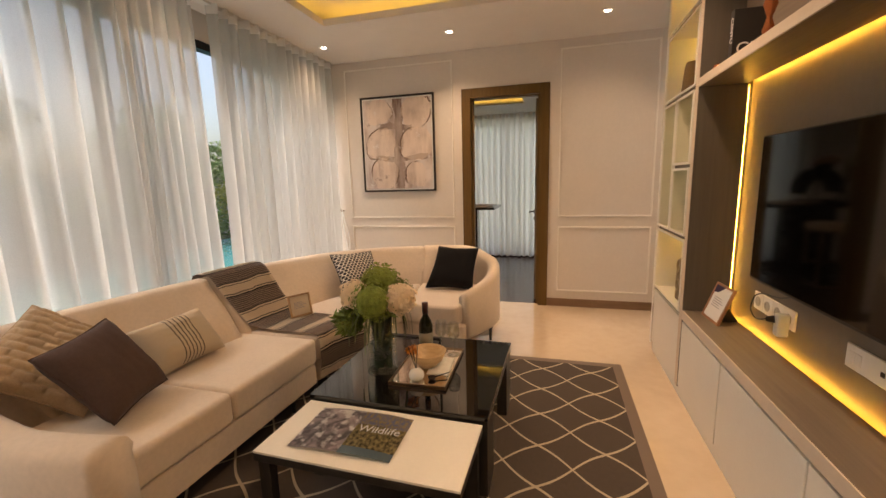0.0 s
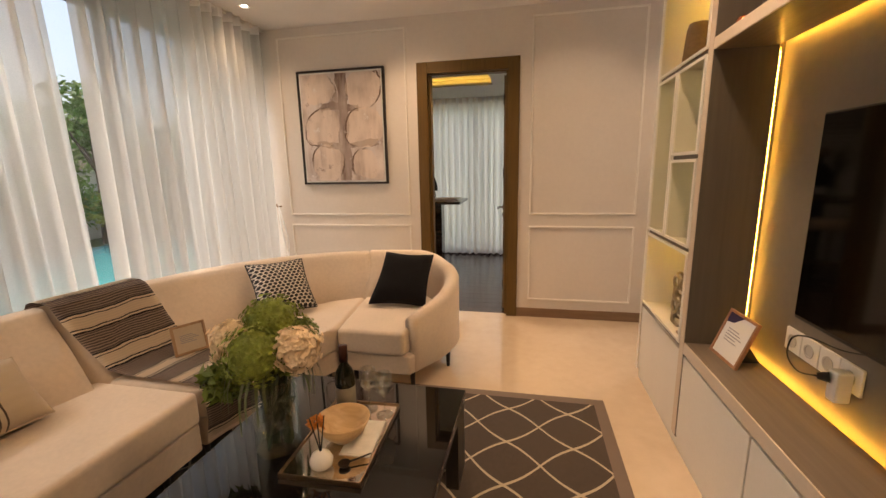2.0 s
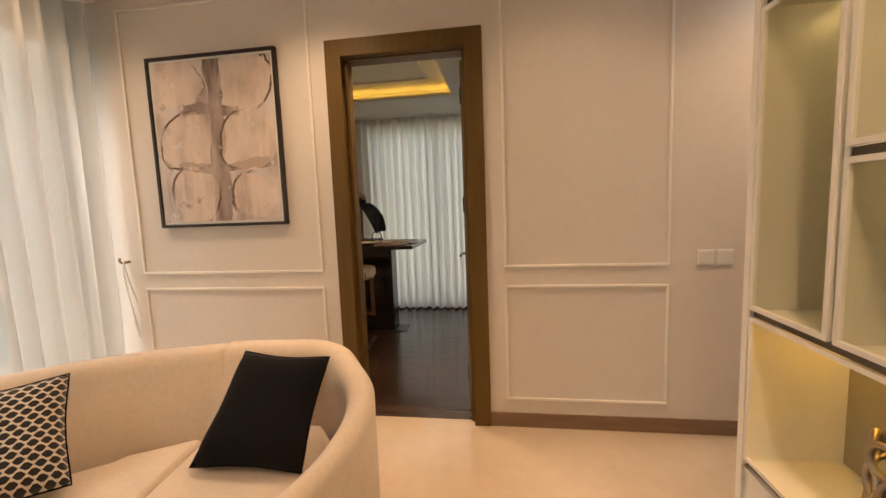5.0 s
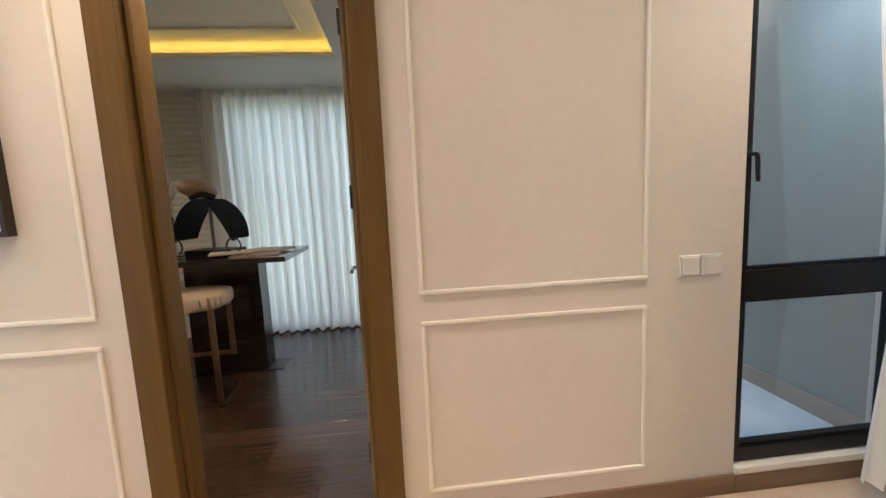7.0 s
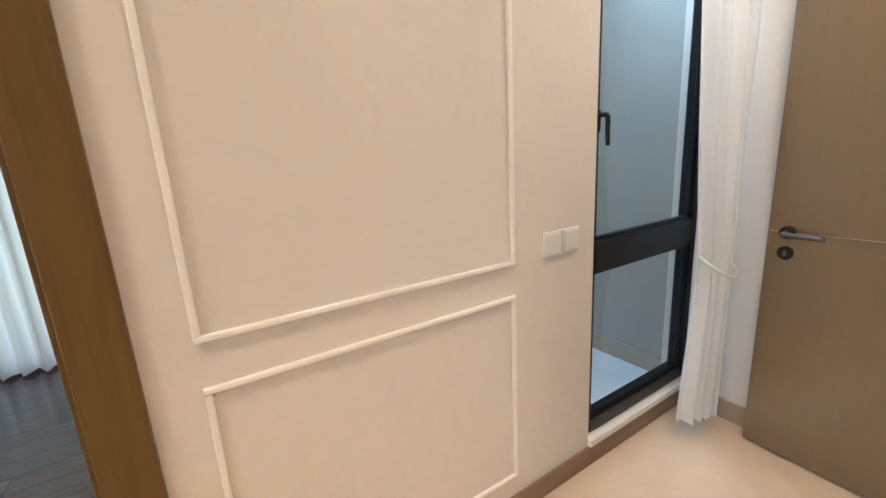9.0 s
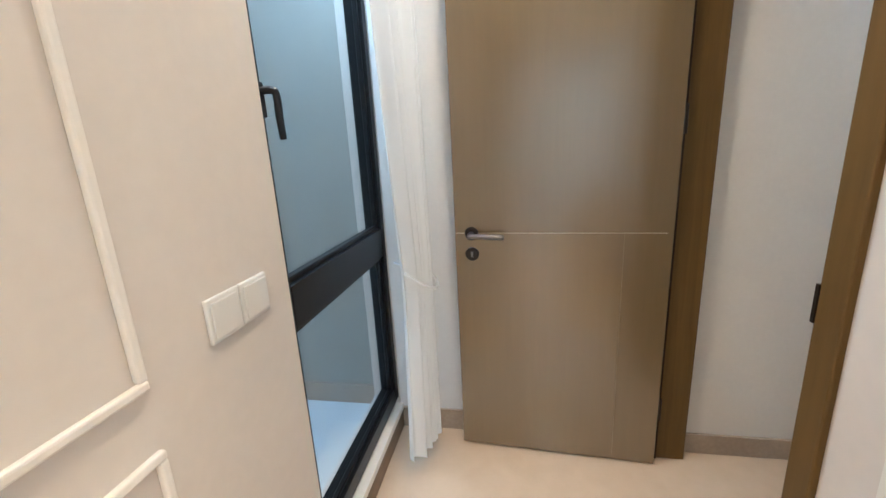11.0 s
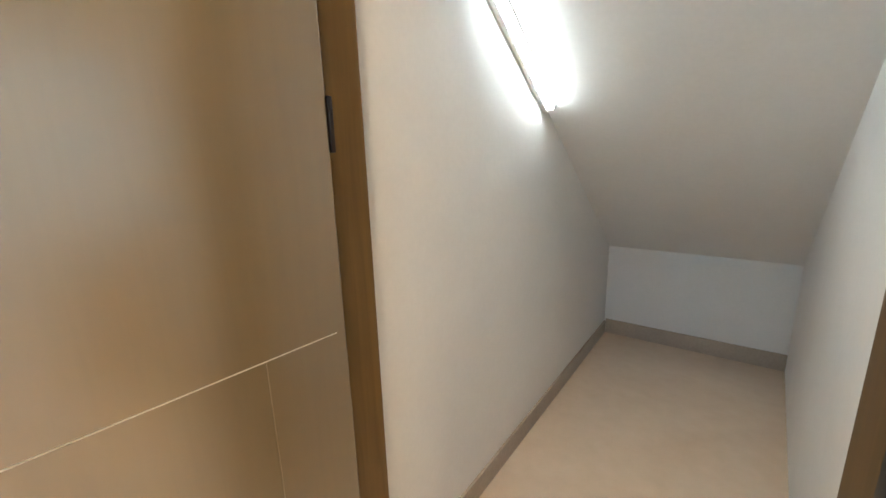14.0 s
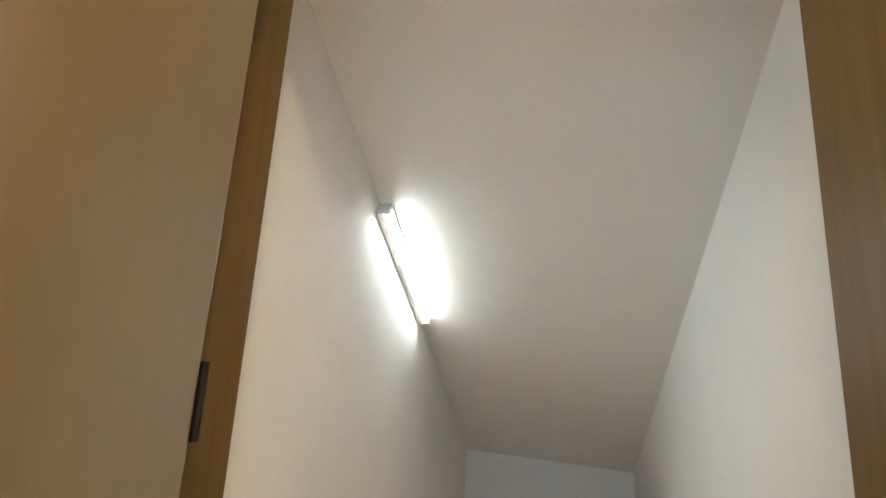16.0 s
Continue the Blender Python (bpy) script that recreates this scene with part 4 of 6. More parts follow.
        base = mix_col(nt, math_node(nt, "MULTIPLY", math_node(nt, "LESS_THAN", dist, r), math_node(nt, "MULTIPLY_ADD", nzs.outputs[0], 1.2, -0.25)), base, (0.82, 0.64, 0.5))
        arc = math_node(nt, "MULTIPLY_ADD", math_node(nt, "SINE", math_node(nt, "ADD", math_node(nt, "MULTIPLY_ADD", u, 9.0, cu * 31), math_node(nt, "MULTIPLY", v, -7.0 + 9 * cv))), 1.3, 0.55)
        arc.node.use_clamp = True
        dry = math_node(nt, "MULTIPLY_ADD", nzs.outputs[0], 5.0, -1.6)
        dry.node.use_clamp = True
        base = mix_col(nt, both(near(dist, r, 0.0085), both(arc, dry)), base, (0.14, 0.085, 0.06))
    nzb = nt.nodes.new("ShaderNodeTexNoise")
    nzb.inputs["Scale"].default_value, nzb.inputs["Detail"].default_value, nzb.inputs["Roughness"].default_value = 9, 8, 0.75
    nt.links.new(g.outputs["Position"], nzb.inputs["Vector"])
    scuff = math_node(nt, "MULTIPLY_ADD", nzb.outputs[0], 9.0, -5.2)
    scuff.node.use_clamp = True
    base = mix_col(nt, scuff, base, (0.34, 0.24, 0.2))
    pale = math_node(nt, "MULTIPLY_ADD", nzb.outputs[0], -9.0, 3.7)
    pale.node.use_clamp = True
    base = mix_col(nt, pale, base, (0.84, 0.8, 0.79))
    nt.links.new(base, b.inputs["Base Color"])
    part("mount", boxes((x0 + 0.0185, y0 + 0.012, z0 + 0.0185, x1 - 0.0185, y1, z1 - 0.0185)), M_PLASTIC, p, "narrow white border")
    part("canvas", boxes((x0 + 0.034, y0 + 0.008, z0 + 0.034, x1 - 0.034, y0 + 0.0115, z1 - 0.034)), m, p, "painted canvas")


picture()


# ---- light switches ----
def switch(x, z):
    s = group_of("light_switch", "white square light switch on the wall", "switch", "switches by the window")
    part("plate", boxes((x, WALL - 0.009, z, x + 0.086, WALL - 0.0005, z + 0.084), bevel=0.003), M_PLASTIC, s)
    part("rocker", boxes((x + 0.008, WALL - 0.0125, z + 0.008, x + 0.078, WALL - 0.0092, z + 0.076), bevel=0.002), M_PLASTIC, s)


switch(1.102, 0.943)
switch(1.192, 0.943)


# ---- ceiling spots ----
def downlight(x, y, z=CEIL, power=24, aim=(0, 0)):
    d = group_of("downlight", "small square recessed ceiling spotlight", "ceiling light", "ceiling spotlights")
    s = 0.042
    part("bezel", boxes((x - s, y - s, z - 0.005, x + s, y - s + 0.012, z - 0.0003), (x - s, y + s - 0.012, z - 0.005, x + s, y + s, z - 0.0003), (x - s, y - s + 0.012, z - 0.005, x - s + 0.012, y + s - 0.012, z - 0.0003), (x + s - 0.012, y - s + 0.012, z - 0.005, x + s, y + s - 0.012, z - 0.0003)), M_PLASTIC, d, "white bezel")
    part("lens", lathe(bmesh.new(), [(0.024, 0), (0.024, 0.0015)], 16, (x, y, z - 0.003)), M_SPOT, d, "bright lens")
    lamp("spot_lamp", "SPOT", (x, y, z - 0.012), (x + aim[0], y + aim[1], 0), power, WARM, cone=135, size=0.09)


for x, y in ((-2.13, 3.5), (-0.87, 3.49), (0.44, 3.46), (0.44, 1.9), (0.44, 0.3), (0.44, -1.3), (-2.13, 1.9), (-2.13, 0.3), (-2.13, -1.3)):
    downlight(x, y, power={-2.13: 18, -0.87: 40, 0.44: 16}[x] if y > 3 else (11 if y > 0 else 5) if x < 0 else 55 if y > 0 else 42)
downlight(1.55, 3.5, power=32)


# ---- bedroom beyond the doorway ----
BX0, BX1, BY1 = -3.4, 0.35, 6.87
BCEIL = 2.41
M_BWALL = mat("bedroom_paint", (0.66, 0.65, 0.60), 0.6, var=0.03)
wall("wall_bedroom_far", (BX0, BY1, 2.32, BX1, BY1 + 0.12, CEIL), (BX0, BY1, 0, -1.63, BY1 + 0.12, 2.32), material=M_BWALL, label="pale bedroom wall round the window")
wall("wall_bedroom_side", (BX1, WALL + 0.14, 0, BX1 + 0.12, BY1 + 0.12, CEIL), material=M_BWALL, label="pale bedroom wall")
wall("wall_bedroom_left", (BX0 - 0.12, WALL + 0.14, 0, BX0, BY1 + 0.12, CEIL), (BX0, WALL + 0.14, 0, -2.75, WALL + 0.16, CEIL), material=M_BWALL, label="pale bedroom wall")
bm = bmesh.new()
z = 0.1
while z < 2.36:
    grid(bm, 1, 6, lambda u, v: (BX0 + 0.01 + (-1.64 - BX0) * u, BY1 - 0.004 - 0.007 * math.sin(math.pi * v), z + 0.058 * v))
    z += 0.062
thing("ribbed_wall_panel", bm, M_BWALL, "pale wall panel with horizontal rounded ribs", "wall panel", kind="structure")


def bedroom_ceiling():
    bm = bmesh.new()
    x0, x1, y0, y1, t = -2.3, -0.36, 4.5, 5.94, 0.12
    for a, b, c, d in ((BX0, WALL + 0.14, x0, BY1), (x1, WALL + 0.14, BX1, BY1), (x0, WALL + 0.14, x1, y0), (x0, y1, x1, BY1)):
        box(bm, a, b, BCEIL, c, d, BCEIL + 0.03)
    box(bm, x0 - 0.2, y0 - 0.2, BCEIL + t, x1 + 0.2, y1 + 0.2, BCEIL + t + 0.04)
    for a, b, c, d in ((x0 - 0.2, y0 - 0.2, x0 - 0.17, y1 + 0.2), (x1 + 0.17, y0 - 0.2, x1 + 0.2, y1 + 0.2), (x0 - 0.17, y0 - 0.2, x1 + 0.17, y0 - 0.17), (x0 - 0.17, y1 + 0.17, x1 + 0.17, y1 + 0.2)):
        box(bm, a, b, BCEIL + 0.03, c, d, BCEIL + t)
    for a, b, c, d in ((x0, y0, x0 + 0.025, y1), (x1 - 0.025, y0, x1, y1), (x0 + 0.025, y0, x1 - 0.025, y0 + 0.025), (x0 + 0.025, y1 - 0.025, x1 - 0.025, y1)):
        box(bm, a, b, BCEIL + 0.001, c, d, BCEIL + 0.034)
    i = 0.22
    for a, b, c, d in ((x0 + i, y0 + i, x0 + i + 0.03, y1 - i), (x1 - i - 0.03, y0 + i, x1 - i, y1 - i), (x0 + i + 0.03, y0 + i, x1 - i - 0.03, y0 + i + 0.03), (x0 + i + 0.03, y1 - i - 0.03, x1 - i - 0.03, y1 - i)):
        box(bm, a, b, BCEIL + t - 0.015, c, d, BCEIL + t, bevel=0.004)
    thing("ceiling_bedroom", bm, M_BWALL, "pale bedroom ceiling with a lit tray", "ceiling", kind="structure")
    s = group_of("cove_light", "yellow light strip hidden in the bedroom ceiling cove", "light strip")
    for a, b, c, d in ((x0 - 0.1, y0, x0 - 0.07, y1), (x1 + 0.07, y0, x1 + 0.1, y1), (x0, y0 - 0.1, x1, y0 - 0.07), (x0, y1 + 0.07, x1, y1 + 0.1)):
        part("strip", boxes((a, b, BCEIL + 0.032, c, d, BCEIL + 0.045)), M_COVE, s)
    thing("ceiling_slab", boxes((BX0, WALL + 0.14, CEIL + 0.24, BX1, BY1 + 0.12, CEIL + 0.3)), M_CEIL, "slab above the bedroom ceiling", "ceiling", kind="structure")


bedroom_ceiling()
# unseen block, added to keep direct sun off the yard wall
thing("sun_blocker", boxes((BX0 - 0.12, WALL + 0.14, CEIL + 0.301, BX1 + 0.12, BY1 + 0.12, 5.2)), M_WELL, "unseen block above the bedroom, added to shade the side yard", "wall", kind="structure")
window_frame("window_3", "tall bedroom window behind sheer curtains", "y", BY1 + 0.02, -1.63, BX1, 0.0, 2.32, [-0.72], [], 0.06, 0.07)
curtain("sheer_curtain", "white sheer pleated bedroom curtain", straight(6.76, -1.79, 0.3, "x"), 0.02, BCEIL - 0.005, 21, 0.045, M_SHEER2, seed=21)


def bedroom_floor():
    thing("floor_bedroom", boxes((BX0, WALL + 0.05, -0.1, BX1, BY1 + 0.1, -0.008)), mat("plank_joint", (0.012, 0.008, 0.006), 0.8, var=0), "dark joints between the bedroom planks", "floor", kind="structure")
    m = wood("dark_plank", (0.045, 0.024, 0.014), (0.085, 0.05, 0.032), 0.22, "X", 0.7, 0.1)
    nt = m.node_tree
    info, ramp = nt.nodes.new("ShaderNodeObjectInfo"), nt.nodes["Color Ramp"]
    hs = nt.nodes.new("ShaderNodeHueSaturation")
    nt.links.new(ramp.outputs[0], hs.inputs["Color"])
    nt.links.new(math_node(nt, "MULTIPLY_ADD", info.outputs["Random"], 0.5, 0.75), hs.inputs["Value"])
    nt.links.new(hs.outputs[0], nt.nodes["Principled BSDF"].inputs["Base Color"])
    floor = bpy.data.objects["floor_bedroom"]
    rnd = random.Random(4)
    me = mesh_of("plank", boxes((0.0006, 0.0006, -0.009, 1.1994, 0.1394, 0.0), bevel=0.0012, seg=1), m)
    short = mesh_of("plank", boxes((0.0006, 0.0006, -0.009, 0.5994, 0.1394, 0.0), bevel=0.0012, seg=1), m)
    y = WALL + 0.055
    while y < BY1 - 0.1:
        x = BX0 + rnd.choice((0.0, -0.3, -0.6, -0.9))
        while x < BX1 - 0.02:
            k = short if x + 1.2 > BX1 + 0.1 else me
            if x > BX0 - 0.001:
                ob = new("plank", k)
                ob.parent = floor
                ob.matrix_world = pose(x, y, 0.0)
            x += 0.6 if k is short else 1.2
        y += 0.14


def bar_table():
    M_T = wood("dark_walnut", (0.012, 0.007, 0.005), (0.035, 0.02, 0.014), 0.2, "X", coat=0.3)
    t = group_of("bar_table", "dark walnut bar-height table on a slab base", "table")
    part("tabletop", boxes((-2.7, 5.42, 0.915, -0.75, 6.15, 0.95), bevel=0.003), M_T, t)
    part("slab_base", boxes((-1.62, 5.83, 0.0, -1.07, 6.02, 0.9145), bevel=0.003), M_T, t)
    part("slab_base", boxes((-2.6, 5.83, 0.0, -2.4, 6.02, 0.9145), bevel=0.003), M_T, t)
    part("floor_plate", boxes((-1.75, 5.82, 0.0005, -0.95, 6.05, 0.006)), M_DARKSTEEL, t, "dark steel floor plate")


def stool(at, turn):
    M_S = mat("cream_leather", (0.62, 0.5, 0.36), 0.5, var=0.05, bump=0.2, bump_scale=200)
    s = group_of("bar_stool", "cream upholstered bar stool on a bronze cantilever frame", "stool", "stools at the bar table", at, turn)
    bm = bmesh.new()
    pts = [(0.24 * math.copysign(abs(math.cos(a)) ** 0.6, math.cos(a)), 0.22 * math.copysign(abs(math.sin(a)) ** 0.6, math.sin(a))) for a in (k * math.tau / 24 for k in range(24))]
    prism(bm, pts, 0.65, 0.75, 0.03)
    part("seat", bm, M_S, s, "cream leather seat", True)
    for x in (-0.17, 0.17):
        bm = bmesh.new()
        for p, q in (((x, -0.16, 0.648), (x, -0.16, 0.012)), ((x, -0.16, 0.012), (x, 0.18, 0.012)), ((x, 0.17, 0.648), (x, 0.17, 0.24))):
            a, b = Vector(p), Vector(q)
            box(bm, min(a.x, b.x) - 0.018, min(a.y, b.y) - 0.006, min(a.z, b.z) - 0.006, max(a.x, b.x) + 0.018, max(a.y, b.y) + 0.006, max(a.z, b.z) + 0.006)
        part("frame", bm, M_BRONZE, s, "bronze flat-bar frame")
    part("crossbar", boxes((-0.188, 0.164, 0.24, 0.188, 0.176, 0.27), bevel=0.002), M_BRONZE, s, "bronze footrest")
    part("base_bar", boxes((-0.152, -0.166, 0.0, 0.152, -0.154, 0.018)), M_BRONZE, s)
    return s


def saddle():
    """A leather riding saddle on a steel stand."""
    M_L = mat("black_leather", (0.008, 0.006, 0.006), 0.6, var=0.1, bump=0.15, spec=0.25)
    M_P = mat("tan_leather", (0.33, 0.2, 0.15), 0.45, var=0.08)
    s = group_of("saddle_stand", "black leather saddle with tan seat displayed on a steel stand", "ornament", at=(-1.36, 5.80, 0.9505), turn=-13)
    part("plinth", boxes((-0.17, -0.1, 0, 0.19, 0.1, 0.045), bevel=0.003), M_BLACK, s)
    part("rod", tube(bmesh.new(), [(0.0, 0, 0.045), (0.0, 0, 0.40)], 0.012), M_STEEL, s, "steel rod")

    def flap(sx):
        bm = bmesh.new()
        def f(u, v):
            a = v * 1.0
            w = 0.12 * (0.55 + 0.75 * math.sin(math.pi * min(v * 0.62 + 0.2, 1.0)))
            return (sx * (0.02 + 0.2 * math.sin(a * 1.35)) , (u - 0.5) * 2 * w, 0.42 - 0.30 * v ** 1.4)
        grid(bm, 10, 14, f)
        bmesh.ops.solidify(bm, geom=bm.faces[:], thickness=0.014)
        part("flap", bm, M_L, s, "black leather flap", True)
    flap(1)
    flap(-1)
    bm = bmesh.new()
    bmesh.ops.create_uvsphere(bm, u_segments=20, v_segments=12, radius=1.0, matrix=Matrix.Translation((-0.10, 0.02, 0.495)) @ Matrix.Rotation(radians(18), 4, "Y") @ Matrix.Diagonal((0.14, 0.13, 0.07, 1)))
    part("seat", bm, M_P, s, "tan leather seat", True)
    bm = bmesh.new()
    tube(bm, smooth_path([(-0.05, -0.12, 0.43), (0.04, -0.13, 0.45), (0.12, -0.1, 0.42)], 6), 0.022)
    part("pommel", bm, M_L, s, "black pommel", True)
    for x in (-0.22, 0.24):
        bm = bmesh.new()
        box(bm, x - 0.012, -0.122, 0.11, x + 0.012, -0.116, 0.3)
        part("stirrup_strap", bm, M_L, s)
        bm = bmesh.new()
        tube(bm, [(x + 0.055 * math.sin(k), -0.12, 0.075 - 0.055 * math.cos(k)) for k in [0.5 + j * 5.3 / 14 for j in range(15)]], 0.006, 8)
        box(bm, x - 0.055, -0.14, 0.006, x + 0.055, -0.1, 0.016)
        part("stirrup", bm, M_DARKSTEEL, s, "dark steel stirrup")


def grass_vase():
    v = group_of("grass_vase", "pale vase with long dry ornamental grass", "vase", at=(-1.73, 5.92, 0.9505))
    part("vase", lathe(bmesh.new(), [(0.04, 0.0), (0.045, 0.02), (0.042, 0.2), (0.03, 0.24), (0.027, 0.235), (0.037, 0.19), (0.04, 0.02), (0.0, 0.012)], 20), mat("pale_ceramic", (0.5, 0.46, 0.38), 0.4), v, "pale ceramic vase", True)
    rnd = random.Random(7)
    bm = bmesh.new()
    for k in range(130):
        a, r, h = rnd.uniform(0, math.tau), rnd.uniform(0.12, 0.62), rnd.uniform(0.4, 0.78)
        d = Vector((math.cos(a) * 0.8 - 0.35, math.sin(a) * 0.8, 0)) * r
        pts = [Vector((0, 0, 0.2)) + d * (q * q) + Vector((0, 0, (h - 0.2) * q * (1.25 - 0.35 * q))) for q in (0, 0.3, 0.6, 0.85, 1.0)]
        side = Vector((-math.sin(a), math.cos(a), 0)) * 0.0035
        rows = [(bm.verts.new(p - side * (1.2 - q)), bm.verts.new(p + side * (1.2 - q))) for p, q in zip(pts, (0.2, 0.3, 0.6, 0.9, 1.0))]
        for (a0, b0), (a1, b1) in zip(rows, rows[1:]):
            bm.faces.new((a0, b0, b1, a1))
    g = part("grass", bm, mat("dry_grass", (0.2, 0.17, 0.09), 0.8, var=0.25, scale=20), v, "dry grass blades")
    g["kind"] = "stuff"


# two unseen spots, added to brighten the bedroom floor and ribbed wall
downlight(-0.55, 4.36, z=BCEIL, power=44)
downlight(-2.6, 5.7, z=BCEIL, power=48)
bar_table()
stool((-1.38, 5.42, 0), 4)
stool((-1.95, 5.5, 0), -8)
saddle()
grass_vase()
M_PAPER = mat("printed_paper", (0.55, 0.46, 0.38), 0.6, var=0.25, scale=25)
for n, (x, y, a, dz) in enumerate(((-1.0, 5.62, 8, 0), (-0.97, 5.82, -12, 0.012), (-1.14, 5.6, 20, 0.024))):
    ob = thing("menu_folder", boxes((-0.16, -0.11, 0, 0.16, 0.11, 0.011), bevel=0.002), M_PAPER, "brown printed folder lying on the bar table", "folder", "folders on the bar table")
    ob.matrix_world = pose(x, y, 0.9505 + dz, 0, 0, a)


# ---- garden outside the tall windows ----
def leaf_cloud(bm, rnd, centre, size, count, leaf):
    for _ in range(count):
        d = Vector((rnd.gauss(0, 1), rnd.gauss(0, 1), rnd.gauss(0, 1))).normalized() * rnd.uniform(0.45, 1.0)
        c = Vector(centre) + Vector((d.x * size[0], d.y * size[1], d.z * size[2]))
        a = Vector((rnd.gauss(0, 1), rnd.gauss(0, 1), rnd.gauss(0, 0.6))).normalized()
        b = a.cross(Vector((rnd.gauss(0, 1), rnd.gauss(0, 1), rnd.gauss(0, 1)))).normalized()
        l = leaf * rnd.uniform(0.6, 1.3)
        v = [bm.verts.new(c + p) for p in (-a * l, b * l * 0.35, a * l, -b * l * 0.35)]
        bm.faces.new(v)


M_LEAVES = mat("garden_leaves", (0.15, 0.24, 0.045), 0.6, var=0.4, scale=3)
M_LEAVES2 = mat("yellow_leaves", (0.36, 0.36, 0.06), 0.6, var=0.4, scale=5)
M_BARK = mat("bark", (0.12, 0.09, 0.06), 0.9, var=0.2)
bm = bmesh.new()
grid(bm, 24, 24, lambda u, v: (-300 + 600 * u, -300 + 600 * v, -0.125))
thing("ground", bm, mat("lawn", (0.09, 0.13, 0.04), 0.9, var=0.3, scale=2), "green lawn round the house", "ground", kind="structure")
thing("terrace", boxes((-4.6, -8, -0.119, -2.75, 12, -0.03)), mat("terrace_stone", (0.5, 0.47, 0.42), 0.6, var=0.1), "pale stone terrace beside the house", "terrace", kind="structure")
thing("pool", boxes((-8.5, -8, -0.118, -4.62, 12, -0.06)), mat("pool_water", (0.10, 0.38, 0.40), 0.06, var=0.15, bump=0.3, bump_scale=9), "turquoise swimming pool beyond the terrace", "pool", kind="structure")
thing("garden_wall", boxes((-10.2, -10, -0.12, -10.0, 14, 1.5), bevel=0.01), mat("garden_wall_paint", (0.7, 0.68, 0.64), 0.8, var=0.08), "white boundary wall of the garden", "wall", kind="structure")
rnd = random.Random(31)
for y in (-6.5, -3.6, -0.8, 2.3, 4.6, 7.6, 10.4):
    t = group_of("tree", "leafy garden tree behind the pool", "tree", "garden trees", at=(-9.3 + rnd.uniform(-0.3, 0.3), y, -0.12))
    h = rnd.uniform(2.6, 4.0)
    bm = tube(bmesh.new(), [(0, 0, 0), (0.06, 0.03, h * 0.4), (-0.03, 0.05, h * 0.8)], [0.11, 0.08, 0.04], 8)
    for k in range(4):
        a = rnd.uniform(0, math.tau)
        tube(bm, [(0.03, 0.03, h * 0.5), (math.cos(a) * 0.5, math.sin(a) * 0.5, h * 0.85)], [0.04, 0.015], 6)
    part("trunk", bm, M_BARK, t)
    bm = bmesh.new()
    for k in range(9):
        leaf_cloud(bm, rnd, (rnd.uniform(-0.7, 0.7), rnd.uniform(-1.0, 1.0), h * rnd.uniform(0.6, 1.05)), (0.5, 0.6, 0.45), 260, 0.095)
    part("crown", bm, M_LEAVES, t)
for k, y in enumerate((-5.2, -2.4, 0.4, 1.6, 3.2, 3.75, 5.2, 6.1, 7.0, 7.9, 8.8, 9.7, 10.6, 11.5)):
    b = group_of("shrub", "yellow-green garden shrub by the pool", "shrub", "garden shrubs", at=(-9.0, y, -0.12))
    bm = bmesh.new()
    for j in range(9):
        leaf_cloud(bm, rnd, (rnd.uniform(-0.3, 0.3), rnd.uniform(-0.5, 0.5), rnd.uniform(0.25, 1.35)), (0.32, 0.4, 0.34), 170, 0.075)
    part("foliage", bm, M_LEAVES2 if k % 2 else M_LEAVES, b)
    part("stem", tube(bmesh.new(), [(0, 0, 0), (0.05, 0, 0.5)], [0.03, 0.015], 6), M_BARK, b)



